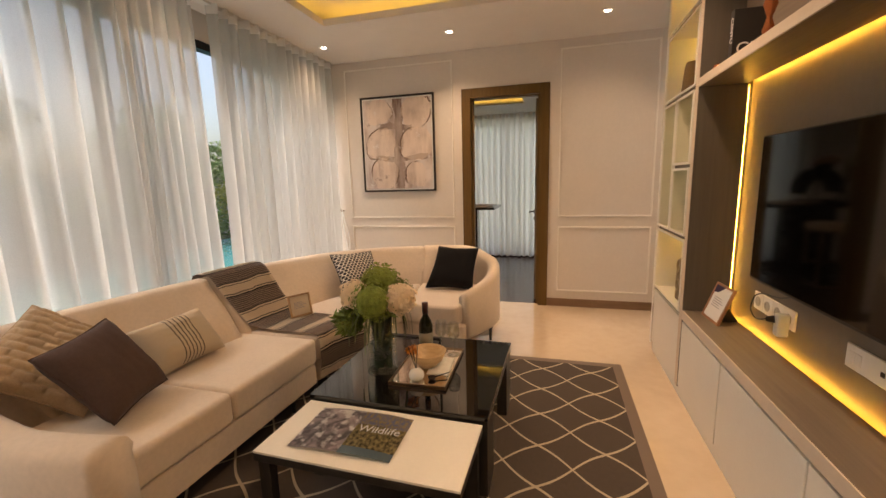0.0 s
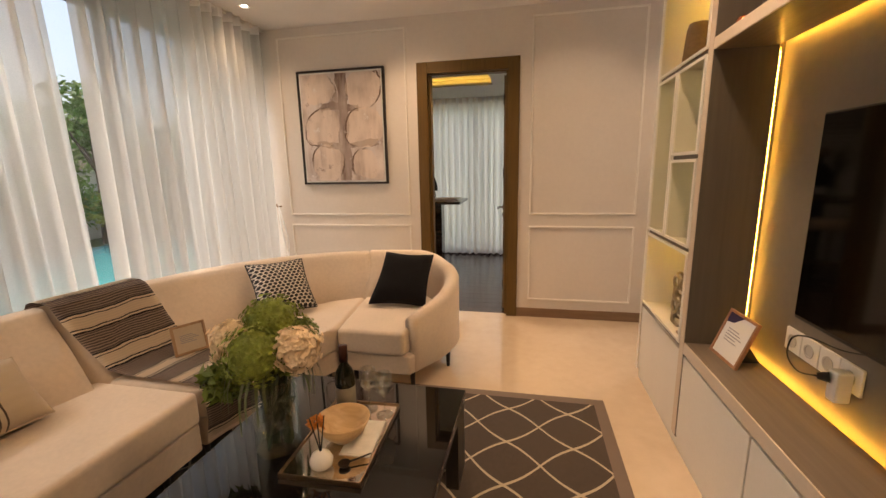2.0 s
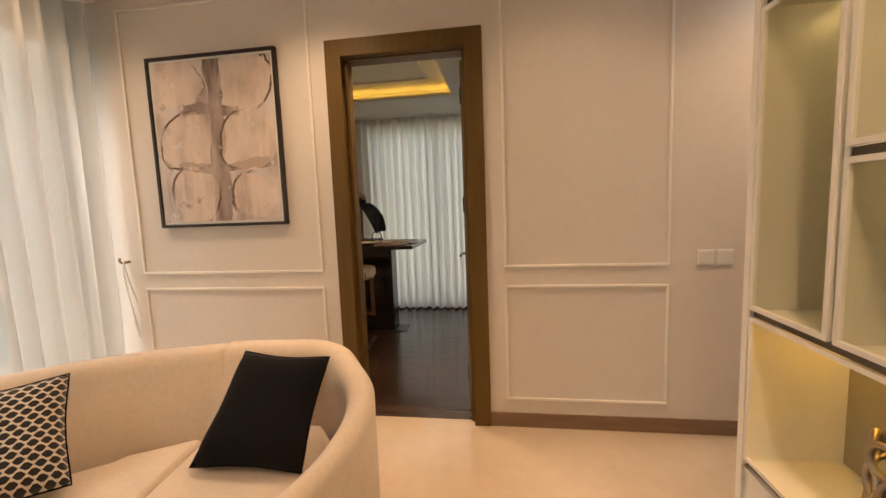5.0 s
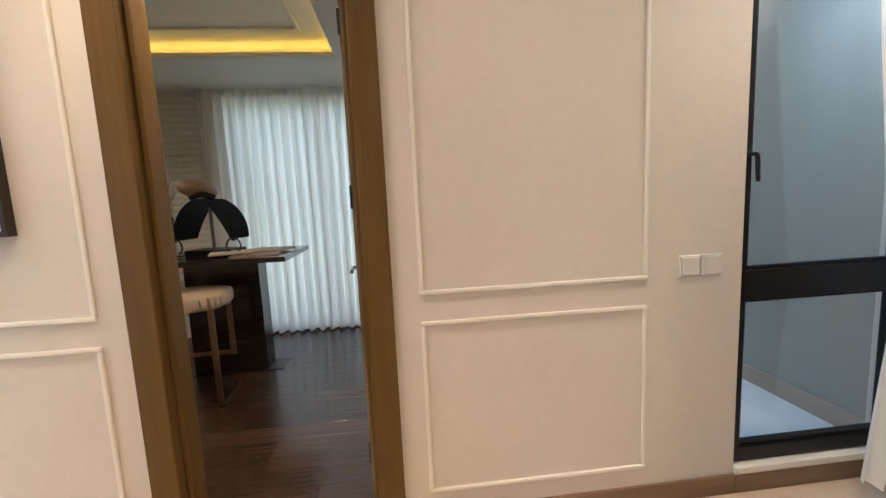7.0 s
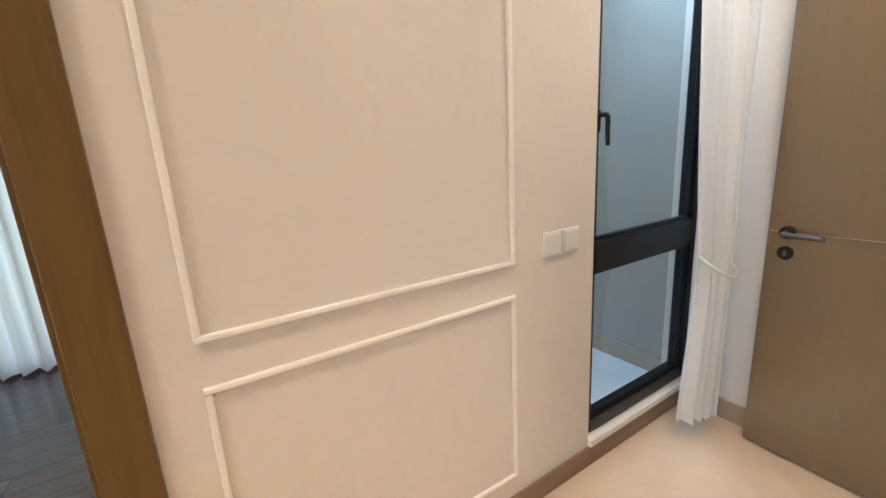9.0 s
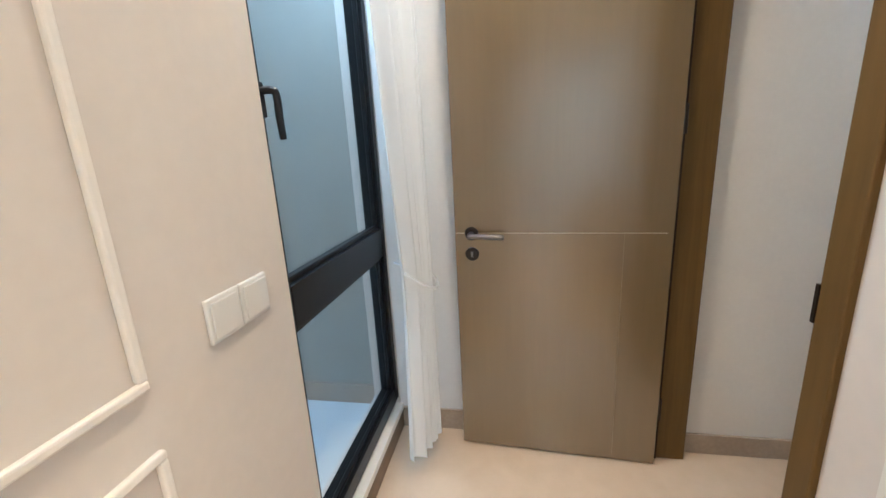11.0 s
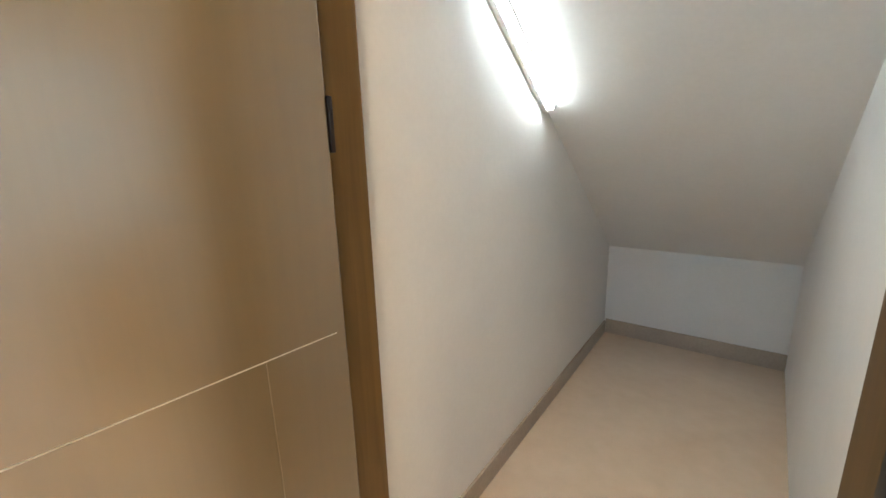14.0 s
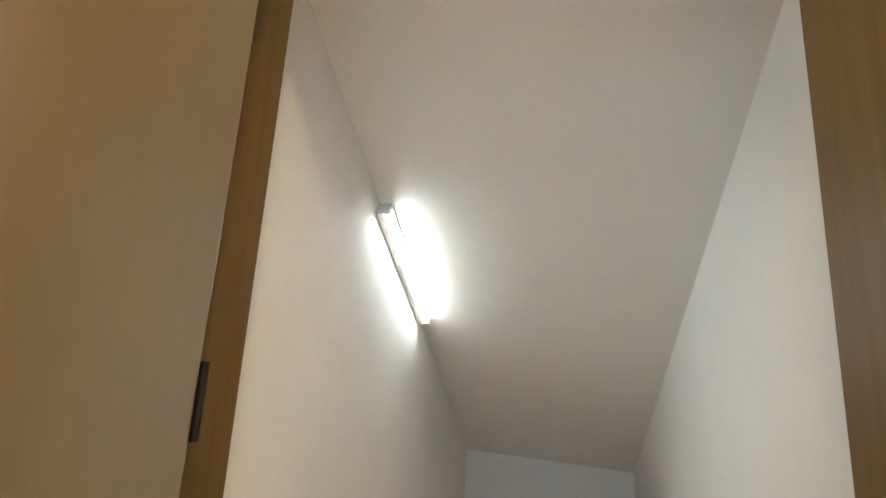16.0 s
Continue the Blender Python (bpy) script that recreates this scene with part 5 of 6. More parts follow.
# ---- cushions and throw ----
def cushion(name, label, tl, tr, bl, br, thick, material, n=18, wrinkle=0.0, group="sofa cushions", seed=1, cord=None, ruched=False):
    """A stuffed cushion spanned by its four corners, full in the middle and pinched at its seams."""
    tl, tr, bl, br = (Vector(p) for p in (tl, tr, bl, br))
    nrm = (tr - tl).cross(bl - tl).normalized()
    c = group_of(name, label, "cushion", group)
    rnd = random.Random(seed)
    off = Vector((rnd.uniform(0, 9), rnd.uniform(0, 9), 0))
    bm = bmesh.new()

    def face(sign):
        def f(u, v):
            a, b = 2 * u - 1, 2 * v - 1
            ua = 0.5 + 0.5 * a * (1 - 0.085 * (1 - b * b))
            vb = 0.5 + 0.5 * b * (1 - 0.085 * (1 - a * a))
            ua, vb = (0.5 + (k - 0.5) * (1 - 0.015 * (a * b) ** 8) for k in (ua, vb))
            p = tl.lerp(tr, ua).lerp(bl.lerp(br, ua), vb)
            h = max((1 - a ** 4) * (1 - b ** 4), 0) ** 0.55
            h *= 1 + 0.09 * noise.noise(Vector((a * 1.8, b * 1.8, sign)) + off)
            if ruched:
                row = (b * 0.5 + 0.5) * 11 + 0.2 * noise.noise(Vector((a * 3, b * 2, 5)) + off)
                col = (a * 0.5 + 0.5) * 5.5 + 0.5 * (int(row) % 2) + 0.25 * noise.noise(Vector((int(row) * 1.7, 0, 3)) + off)
                fold = abs(math.sin(math.pi * row)) ** 0.5 * (1 - 0.45 * math.exp(-((col % 1 - 0.5) / 0.09) ** 2))
                return p + nrm * (sign * (thick * 0.5 * h * 0.86 + 0.014 * min(h * 2, 1) * fold))
            if wrinkle:
                h *= 1 + wrinkle * (math.sin((b * 7.5 + 0.5 * noise.noise(Vector((a * 3, b, 0)) + off)) * math.pi) * 0.6 + 0.8 * noise.noise(Vector((a * 7, b * 9, 2)) + off))
            return p + nrm * (sign * thick * 0.5 * h)
        return f
    for s in (1, -1):
        grid(bm, n, n, face(s), uv=lambda u, v: (u, v))
    bmesh.ops.remove_doubles(bm, verts=bm.verts, dist=1e-5)
    part("cover", bm, material, c, smooth=True)
    edge = [tl, tr, br, bl, tl]
    bm = bmesh.new()
    pts = []
    mid = (tl + tr + bl + br) / 4
    for p, q in zip(edge, edge[1:]):
        for k in range(8):
            w = k / 8
            e = p.lerp(q, w)
            pts.append(e + (mid - e) * (0.34 * w * (1 - w) + 0.015 * (1 - 2 * w) ** 8))
    pts.append(pts[0])
    tube(bm, pts, 0.0035, 6, caps=False)
    part("piping", bm, cord or material, c, smooth=True)
    return c


def uv_material(name, rough=0.9, bump_scale=300):
    m = mat(name, (0.5, 0.4, 0.3), rough, var=0, bump=0.4, bump_scale=bump_scale, sheen=0.2)
    nt = m.node_tree
    tc, sp = nt.nodes.new("ShaderNodeUVMap"), nt.nodes.new("ShaderNodeSeparateXYZ")
    nt.links.new(tc.outputs[0], sp.inputs[0])
    return m, nt, sp.outputs[0], sp.outputs[1]


def hound_material():
    m, nt, u, v = uv_material("black_and_white_weave")
    a = math_node(nt, "MULTIPLY", u, 11.0)
    b = math_node(nt, "MULTIPLY", v, 17.0)
    sh = math_node(nt, "MULTIPLY", math_node(nt, "MODULO", math_node(nt, "FLOOR", b), 2.0), 0.5)
    fa = math_node(nt, "FRACT", math_node(nt, "ADD", a, sh))
    fb = math_node(nt, "FRACT", b)
    d1 = math_node(nt, "ABSOLUTE", math_node(nt, "SUBTRACT", fa, 0.5))
    d2 = math_node(nt, "ABSOLUTE", math_node(nt, "SUBTRACT", fb, 0.5))
    k = math_node(nt, "LESS_THAN", math_node(nt, "ADD", math_node(nt, "MULTIPLY", d1, 1.15), math_node(nt, "MULTIPLY", d2, 0.75)), 0.54)
    nt.links.new(mix_col(nt, k, (0.66, 0.58, 0.48), (0.016, 0.013, 0.013)), nt.nodes["Principled BSDF"].inputs["Base Color"])
    return m


def stripe_material(name, base, dark, lines, along_u=True):
    m, nt, u, v = uv_material(name)
    t = u if along_u else v
    c = base
    for pos, w in lines:
        k = math_node(nt, "LESS_THAN", math_node(nt, "ABSOLUTE", math_node(nt, "SUBTRACT", t, pos)), w)
        c = mix_col(nt, k, c, dark)
    nt.links.new(c, nt.nodes["Principled BSDF"].inputs["Base Color"])
    return m


M_RUCHE = mat("ruched_beige", (0.47, 0.34, 0.21), 0.85, var=0.12, scale=12, bump=0.3, sheen=0.2)
M_BROWN = mat("dark_brown_velvet", (0.085, 0.052, 0.042), 0.85, var=0.1, scale=8, bump=0.2, bump_scale=400, sheen=0.04, spec=0.2)
M_BLACKV = mat("black_velvet", (0.008, 0.007, 0.008), 0.9, var=0.1, bump=0.2, bump_scale=400, sheen=0.02, spec=0.15)
M_STRIPE = stripe_material("beige_striped", (0.50, 0.40, 0.28), (0.07, 0.045, 0.03), [(0.36 + 0.055 * k, 0.008) for k in range(6)])
cushion("cushion", "dark brown square cushion resting on its corner", (-1.85, 1.0, 0.775), (-1.625, 1.065, 0.475), (-1.765, 0.665, 0.735), (-1.49, 0.73, 0.475), 0.16, M_BROWN, n=26, wrinkle=0.03, seed=2)
mid, across, up = Vector((-1.95, 0.855, 0.64)), Vector((0.12, 0.99, 0.0)), Vector((-0.72, 0.05, 0.69))
corner = [mid + (across * math.cos(radians(q)) + up * math.sin(radians(q))) * 0.30 for q in (80, -10, 170, 260)]
cushion("cushion", "beige cushion with ruched rows against the sofa back", *corner, 0.13, M_RUCHE, n=96, seed=3, ruched=True)
cushion("cushion", "small beige lumbar cushion with dark stripes", (-1.895, 1.09, 0.66), (-1.875, 1.49, 0.665), (-1.715, 1.08, 0.455), (-1.70, 1.48, 0.455), 0.17, M_STRIPE, n=26, wrinkle=0.03, seed=4)
cushion("cushion", "black and white checked cushion on the corner seat", (-1.705, 2.63, 0.765), (-1.495, 2.96, 0.745), (-1.50, 2.46, 0.47), (-1.285, 2.76, 0.462), 0.12, hound_material(), seed=5, cord=M_BLACKV)
cushion("cushion", "black velvet cushion leaning in the end seat", (-0.925, 3.16, 0.765), (-0.565, 3.145, 0.755), (-0.975, 2.88, 0.455), (-0.575, 2.895, 0.45), 0.14, M_BLACKV, seed=6)


def throw():
    m, nt, u, v = uv_material("striped_throw", 0.95, 500)
    wave, tc = nt.nodes.new("ShaderNodeTexNoise"), nt.nodes.new("ShaderNodeTexCoord")
    wave.inputs["Scale"].default_value = 7
    nt.links.new(tc.outputs["Object"], wave.inputs["Vector"])
    v = math_node(nt, "ADD", v, math_node(nt, "MULTIPLY_ADD", wave.outputs[0], 0.034, -0.017))
    f = math_node(nt, "FRACT", math_node(nt, "DIVIDE", v, 0.205))
    r = nt.nodes.new("ShaderNodeValToRGB")
    r.color_ramp.interpolation = "CONSTANT"
    el = r.color_ramp.elements
    taupe, black, cream = (0.36, 0.27, 0.215, 1), (0.018, 0.013, 0.013, 1), (0.80, 0.66, 0.49, 1)
    el[0].position, el[0].color = 0.0, taupe
    el[1].position, el[1].color = 0.42, black
    for pos, col in ((0.46, cream), (0.51, black), (0.535, cream), (0.80, black), (0.83, cream), (0.875, black), (0.92, taupe)):
        e = el.new(pos)
        e.color = col
    nt.links.new(f, r.inputs[0])
    rib = math_node(nt, "FRACT", math_node(nt, "MULTIPLY", v, 78.0))
    ribbed = math_node(nt, "MAXIMUM", math_node(nt, "LESS_THAN", f, 0.42), math_node(nt, "GREATER_THAN", f, 0.92))
    share = math_node(nt, "MULTIPLY_ADD", ribbed, 0.72, 0.10)
    c = mix_col(nt, math_node(nt, "MULTIPLY", math_node(nt, "LESS_THAN", rib, 0.5), share), r.outputs[0], (0.045, 0.028, 0.022))
    nt.links.new(c, nt.nodes["Principled BSDF"].inputs["Base Color"])
    path = smooth_path([(-2.20, 1.35), (-2.13, 1.735), (-2.09, 2.1), (-2.0, 2.5)], 12)
    prof0 = [(-0.015, 0.5), (-0.016, 0.75), (0.0, 0.782), (0.03, 0.795), (0.10, 0.795), (0.14, 0.775), (0.17, 0.735), (0.26, 0.60), (0.36, 0.475), (0.43, 0.452), (0.60, 0.450)]

    def f(s, q):
        on_back = 1 - min(max((q - 0.42) / 0.16, 0), 1)
        y = 1.772 - 0.052 * on_back + s * (0.385 + 0.052 * on_back)
        a = max(j for j in range(len(path) - 1) if path[j][1] <= y)
        p = Vector(path[a]).lerp(Vector(path[a + 1]), (y - path[a][1]) / (path[a + 1][1] - path[a][1]))
        n = Vector((0.985, -0.03 - 0.06 * s))
        front = 0.852 + 0.045 * s + 0.05 * s * s
        prof = prof0 + [(front - 0.06, 0.451), (front - 0.015, 0.44), (front + 0.004, 0.40), (front + 0.006, 0.29), (front - 0.012, 0.17)]
        t = q * (len(prof) - 1)
        b = min(int(t), len(prof) - 2)
        o, z = (prof[b][j] + (prof[b + 1][j] - prof[b][j]) * (t - b) for j in (0, 1))
        w = 0.003 * noise.noise(Vector((s * 6, q * 12, 0)))
        lift = 0.008 * min(max((o - 0.1) / 0.1, 0), 1)
        return Vector((p.x + n.x * (o + lift + max(w, 0)), p.y + n.y * o, z + 0.001 + lift * 0.6 + max(w, 0)))
    bm = bmesh.new()
    length = [0.0]
    for j in range(60):
        length.append(length[-1] + (f(0.5, (j + 1) / 60) - f(0.5, j / 60)).length)
    grid(bm, 14, 60, f, uv=lambda s, q: (s, length[round(q * 60)]))
    bmesh.ops.solidify(bm, geom=bm.faces[:], thickness=-0.006)
    thing("throw_blanket", bm, m, "woven striped throw in taupe, cream and black over the sofa", "blanket", smooth=True)


throw()


# ---- small framed cards ----
def easel_frame(name, label, at, turn, lean, w, h, frame_mat, card, corner=None, group=""):
    """A little frame that leans back on a strut. Its face looks along -y before it is turned."""
    ob = group_of(name, label, "picture frame", group, at, turn)
    rot = Matrix.Rotation(radians(-lean), 4, "X")
    b = 0.012

    def add(n, rows, m, lab=""):
        bm = boxes(*rows, bevel=0.0012, seg=1)
        bmesh.ops.transform(bm, matrix=rot, verts=bm.verts)
        return part(n, bm, m, ob, lab)
    add("frame", [(-w / 2, 0, 0, w / 2, 0.014, b), (-w / 2, 0, h - b, w / 2, 0.014, h), (-w / 2, 0, b, -w / 2 + b, 0.014, h - b), (w / 2 - b, 0, b, w / 2, 0.014, h - b)], frame_mat)
    c = add("card", [(-w / 2 + b, 0.004, b, w / 2 - b, 0.010, h - b)], card, "white printed card")
    M_INK = mat("grey_ink", (0.35, 0.33, 0.36), 0.8, var=0) if "grey_ink" not in bpy.data.materials else bpy.data.materials["grey_ink"]
    rows = [(-w * 0.28, 0.0032, h * (0.62 - 0.06 * k), w * (0.1 + 0.08 * (k % 3)), 0.0038, h * (0.62 - 0.06 * k) + 0.004) for k in range(5)]
    bm = boxes(*rows)
    bmesh.ops.transform(bm, matrix=rot, verts=bm.verts)
    part("text_bars", bm, M_INK, c)
    if corner:
        bm = bmesh.new()
        vs = [bm.verts.new(p) for p in ((-w / 2 + b, 0.003, h - b), (-w / 2 + b, 0.003, h * 0.72), (-w * 0.2, 0.003, h * 0.76), (w * 0.05, 0.003, h - b))]
        bm.faces.new(vs)
        bmesh.ops.transform(bm, matrix=rot, verts=bm.verts)
        part("corner_mark", bm, corner, c, "dark purple corner mark")
    bm = bmesh.new()
    top = rot @ Vector((0, 0.014, h * 0.62))
    foot = Vector((0, top.y + 0.075, 0.002))
    low = rot @ Vector((0, 0.014, 0.004))
    a = [bm.verts.new((sx, p.y, p.z)) for sx in (-0.03, 0.03) for p in (top, foot, low)]
    for fs in ((0, 1, 2), (5, 4, 3), (0, 3, 4, 1), (1, 4, 5, 2), (2, 5, 3, 0)):
        bm.faces.new([a[i] for i in fs])
    part("strut", bm, M_BLACK, ob, "black easel strut")
    return ob


M_CARD = mat("white_card", (0.78, 0.76, 0.74), 0.7, var=0.02)
M_LIGHTWOOD = wood("light_oak", (0.36, 0.22, 0.12), (0.5, 0.33, 0.2), 0.45)
easel_frame("card_frame", "copper-brown framed white card standing on the ledge", (0.885, 2.17, LEDGE + 0.001), -87, 20, 0.2, 0.205, wood("copper_wood", (0.3, 0.14, 0.07), (0.42, 0.22, 0.12), 0.4), M_CARD, mat("purple_print", (0.03, 0.02, 0.07), 0.6, var=0))
easel_frame("card_frame", "light wooden framed card standing on the throw", (-1.565, 2.01, 0.462), 62, 12, 0.155, 0.15, M_LIGHTWOOD, mat("beige_card", (0.6, 0.5, 0.38), 0.7, var=0.04))


# ---- things on the coffee tables ----
def magazine():
    m1, nt, u, v = uv_material("photo_page", 0.25, 10)
    n = nt.nodes.new("ShaderNodeTexNoise")
    n.inputs["Scale"].default_value, n.inputs["Detail"].default_value = 16, 9
    tc = nt.nodes.new("ShaderNodeTexCoord")
    nt.links.new(tc.outputs["UV"], n.inputs["Vector"])
    land = mix_col(nt, math_node(nt, "MULTIPLY_ADD", n.outputs[0], 3.2, -1.1), (0.05, 0.04, 0.02), (0.42, 0.33, 0.14))
    skyc = mix_col(nt, math_node(nt, "MULTIPLY_ADD", n.outputs[0], 3, -1.0), (0.16, 0.19, 0.33), (0.38, 0.28, 0.12))
    c = mix_col(nt, math_node(nt, "GREATER_THAN", v, 0.68), land, skyc)
    c = mix_col(nt, math_node(nt, "LESS_THAN", v, 0.16), c, (0.14, 0.2, 0.24))
    nt.links.new(c, nt.nodes["Principled BSDF"].inputs["Base Color"])
    m2, nt, u, v = uv_material("faded_photo_page", 0.3, 10)
    n = nt.nodes.new("ShaderNodeTexNoise")
    n.inputs["Scale"].default_value, n.inputs["Detail"].default_value = 5, 5
    tc = nt.nodes.new("ShaderNodeTexCoord")
    nt.links.new(tc.outputs["UV"], n.inputs["Vector"])
    blot = nt.nodes.new("ShaderNodeTexNoise")
    blot.inputs["Scale"].default_value, blot.inputs["Detail"].default_value, blot.inputs["Distortion"].default_value = 3.4, 3, 1.3
    nt.links.new(tc.outputs["UV"], blot.inputs["Vector"])
    lo = math_node(nt, "MULTIPLY_ADD", blot.outputs[0], 4.5, -1.8)
    hi = math_node(nt, "MULTIPLY_ADD", n.outputs[0], 9.0, -4.6)
    lo.node.use_clamp = hi.node.use_clamp = True
    a = mix_col(nt, hi, mix_col(nt, lo, (0.09, 0.07, 0.08), (0.5, 0.40, 0.41)), (0.86, 0.82, 0.80))
    edge = math_node(nt, "GREATER_THAN", math_node(nt, "ABSOLUTE", math_node(nt, "SUBTRACT", v, 0.5)), 0.47)
    a = mix_col(nt, edge, a, (0.3, 0.27, 0.27))
    nt.links.new(a, nt.nodes["Principled BSDF"].inputs["Base Color"])
    ob = group_of("magazine", "open glossy nature magazine lying on the cream table", "magazine", at=(-0.695, 1.048, 0.3585))
    for name, sx, material in (("page", -1, m2), ("page", 1, m1)):
        bm = bmesh.new()
        grid(bm, 12, 4, lambda s, t: (sx * 0.208 * s, -0.134 + 0.268 * t, 0.008 * (1 - s) ** 2 + 0.004 + 0.006 * math.sin(math.pi * min(s * 1.1, 1))), uv=lambda s, t: (s if sx > 0 else 1 - s, t))
        bmesh.ops.solidify(bm, geom=bm.faces[:], thickness=0.004 * -sx)
        pg = part(name, bm, material, ob, smooth=False)
        if sx > 0:
            cu = bpy.data.curves.new("title", "FONT")
            cu.body, cu.size, cu.extrude, cu.align_x = "Wildlife", 0.056, 0.0004, "CENTER"
            me = bpy.data.meshes.new_from_object(new("title_curve", cu).evaluated_get(bpy.context.evaluated_depsgraph_get()))
            bpy.data.objects.remove(bpy.data.objects["title_curve"])
            me.materials.append(M_CARD)
            t = new("title", me)
            t.parent = pg
            t.matrix_local = pose(0.105, 0.0, 0.0155)


def tray():
    t = group_of("mirror_tray", "rectangular mirrored tray with dark metal rails", "tray", at=(-0.556, 1.618, 0.3825), turn=1.5)
    part("plate", boxes((-0.135, -0.215, 0.0, 0.135, 0.215, 0.012), bevel=0.002), mat("antique_mirror", (0.78, 0.72, 0.64), 0.07, 1.0, var=0.2, scale=14), t, "tarnished mirror plate")
    bm = boxes((-0.14, -0.22, 0.0, -0.1352, 0.22, 0.018), (0.1352, -0.22, 0.0, 0.14, 0.22, 0.018), (-0.135, -0.22, 0, 0.135, -0.2152, 0.018), (-0.135, 0.2152, 0, 0.135, 0.22, 0.018))
    part("rail", bm, M_BRONZE, t, "dark bronze rail")
    nap = thing("napkin", boxes((-0.055, -0.1, 0.0, 0.055, 0.1, 0.003), (-0.05, -0.095, 0.003, 0.052, 0.09, 0.006), bevel=0.001, seg=1), mat("white_linen", (0.72, 0.68, 0.6), 0.9, var=0.12, scale=30, bump=0.3), "folded white patterned napkin on the tray", "napkin")
    nap.matrix_world = pose(-0.49, 1.62, 0.3947, 0, 0, 4)


def flower_vase():
    v = group_of("flower_vase", "clear glass vase with green hydrangeas and peach blooms", "flowers", at=(-0.782, 1.545, 0.3825))
    part("glass", lathe(bmesh.new(), [(0.0, 0.0), (0.076, 0.0), (0.078, 0.004), (0.078, 0.27), (0.0755, 0.27), (0.0755, 0.012), (0.0, 0.012)], 36), pane("clear_glass", (0.96, 0.98, 0.96), 0.08), v, "clear cylindrical glass", True)
    rnd = random.Random(12)
    bm = bmesh.new()
    for k in range(26):
        a, r = rnd.uniform(0, math.tau), rnd.uniform(0.01, 0.052)
        tube(bm, [(math.cos(a) * r, math.sin(a) * r, 0.015), (math.cos(a + 0.6) * r * 0.9, math.sin(a + 0.6) * r * 0.9, 0.15), (math.cos(a + 1) * r * 1.3, math.sin(a + 1) * r * 1.3, 0.30)], 0.0055, 6)
    leaf_cloud(bm, rnd, (0, 0, 0.15), (0.055, 0.055, 0.11), 260, 0.022)
    part("stems", bm, mat("stem_green", (0.03, 0.05, 0.025), 0.6, var=0.3, scale=20), v, "dark green stems")

    def bloom(name, c, r, material, count, petal, lab):
        bm = bmesh.new()
        for k in range(count):
            z = 1 - 2 * (k + 0.5) / count
            a = k * 2.39996
            d = Vector((math.sqrt(1 - z * z) * math.cos(a), math.sqrt(1 - z * z) * math.sin(a), z))
            d = (d + Vector((rnd.gauss(0, 0.12), rnd.gauss(0, 0.12), rnd.gauss(0, 0.12)))).normalized()
            p = Vector(c) + d * r * rnd.uniform(0.72, 1.2) * (1 + 0.3 * noise.noise(d * 2.2 + Vector(c) * 9))
            t = d.orthogonal().normalized()
            t = Matrix.Rotation(rnd.uniform(0, 6.3), 3, d) @ t
            b = d.cross(t)
            s = petal * rnd.uniform(0.7, 1.2)
            q = [bm.verts.new(p + w) for w in (t * s + d * s * 0.35, b * s + d * s * 0.2, -t * s + d * s * 0.35, -b * s + d * s * 0.2)]
            o = bm.verts.new(p - d * s * 0.1)
            for i in range(4):
                bm.faces.new((q[i], q[(i + 1) % 4], o))
        bmesh.ops.create_icosphere(bm, subdivisions=2, radius=r * 0.93, matrix=Matrix.Translation(c))
        part(name, bm, material, v, lab)
    green = mat("hydrangea_green", (0.24, 0.30, 0.05), 0.7, var=0.35, scale=40)
    dark = mat("hydrangea_dark", (0.15, 0.19, 0.035), 0.7, var=0.35, scale=40)
    peach = mat("peach_petals", (0.94, 0.77, 0.55), 0.85, var=0.08, scale=30)
    for c, r, m, n, p, lab in (((0.0, 0.03, 0.455), 0.085, green, 900, 0.0085, "green hydrangea head"), ((0.0, -0.075, 0.385), 0.088, green, 900, 0.0085, "green hydrangea head"), ((0.09, 0.05, 0.41), 0.055, dark, 420, 0.008, "dark green hydrangea head"), ((-0.07, 0.06, 0.43), 0.06, dark, 460, 0.008, "dark green hydrangea head"),
                               ((-0.115, -0.03, 0.40), 0.062, peach, 850, 0.0105, "peach bloom"), ((0.125, -0.03, 0.395), 0.066, peach, 900, 0.0105, "peach bloom"), ((0.03, 0.10, 0.38), 0.06, peach, 700, 0.0105, "peach bloom"), ((-0.14, -0.04, 0.27), 0.06, dark, 380, 0.011, "leafy green sprig")):
        bloom("bloom", c, r, m, n, p, lab)
    bm = bmesh.new()
    for k in range(38):
        a = rnd.uniform(0, math.tau)
        d = Vector((math.cos(a), math.sin(a), 0))
        r, z0 = rnd.uniform(0.06, 0.11), rnd.uniform(0.29, 0.36)
        pts = [d * 0.05 + Vector((0, 0, z0)), d * (r * 0.9) + Vector((0, 0, z0 + 0.03)), d * (r + 0.05) + Vector((0, 0, z0 - 0.05)), d * (r + 0.06) + Vector((0, 0, z0 - rnd.uniform(0.1, 0.19)))]
        pts = [Vector(p) for p in smooth_path([tuple(p) for p in pts], 3)]
        side = Vector((-d.y, d.x, 0))
        rows = [(bm.verts.new(p - side * w), bm.verts.new(p + side * w)) for p, w in zip(pts, [0.0016 + 0.0036 * math.sin(math.pi * (i + 1) / (len(pts) + 1)) for i in range(len(pts))])]
        for (a0, b0), (a1, b1) in zip(rows, rows[1:]):
            bm.faces.new((a0, b0, b1, a1))
    part("hanging_leaves", bm, mat("long_leaf", (0.09, 0.11, 0.035), 0.5, var=0.3, scale=20), v, "long drooping leaves")
    bm = bmesh.new()
    leaf_cloud(bm, rnd, (-0.155, -0.05, 0.27), (0.085, 0.085, 0.075), 300, 0.028)
    leaf_cloud(bm, rnd, (0.0, 0.0, 0.33), (0.12, 0.12, 0.05), 240, 0.02)
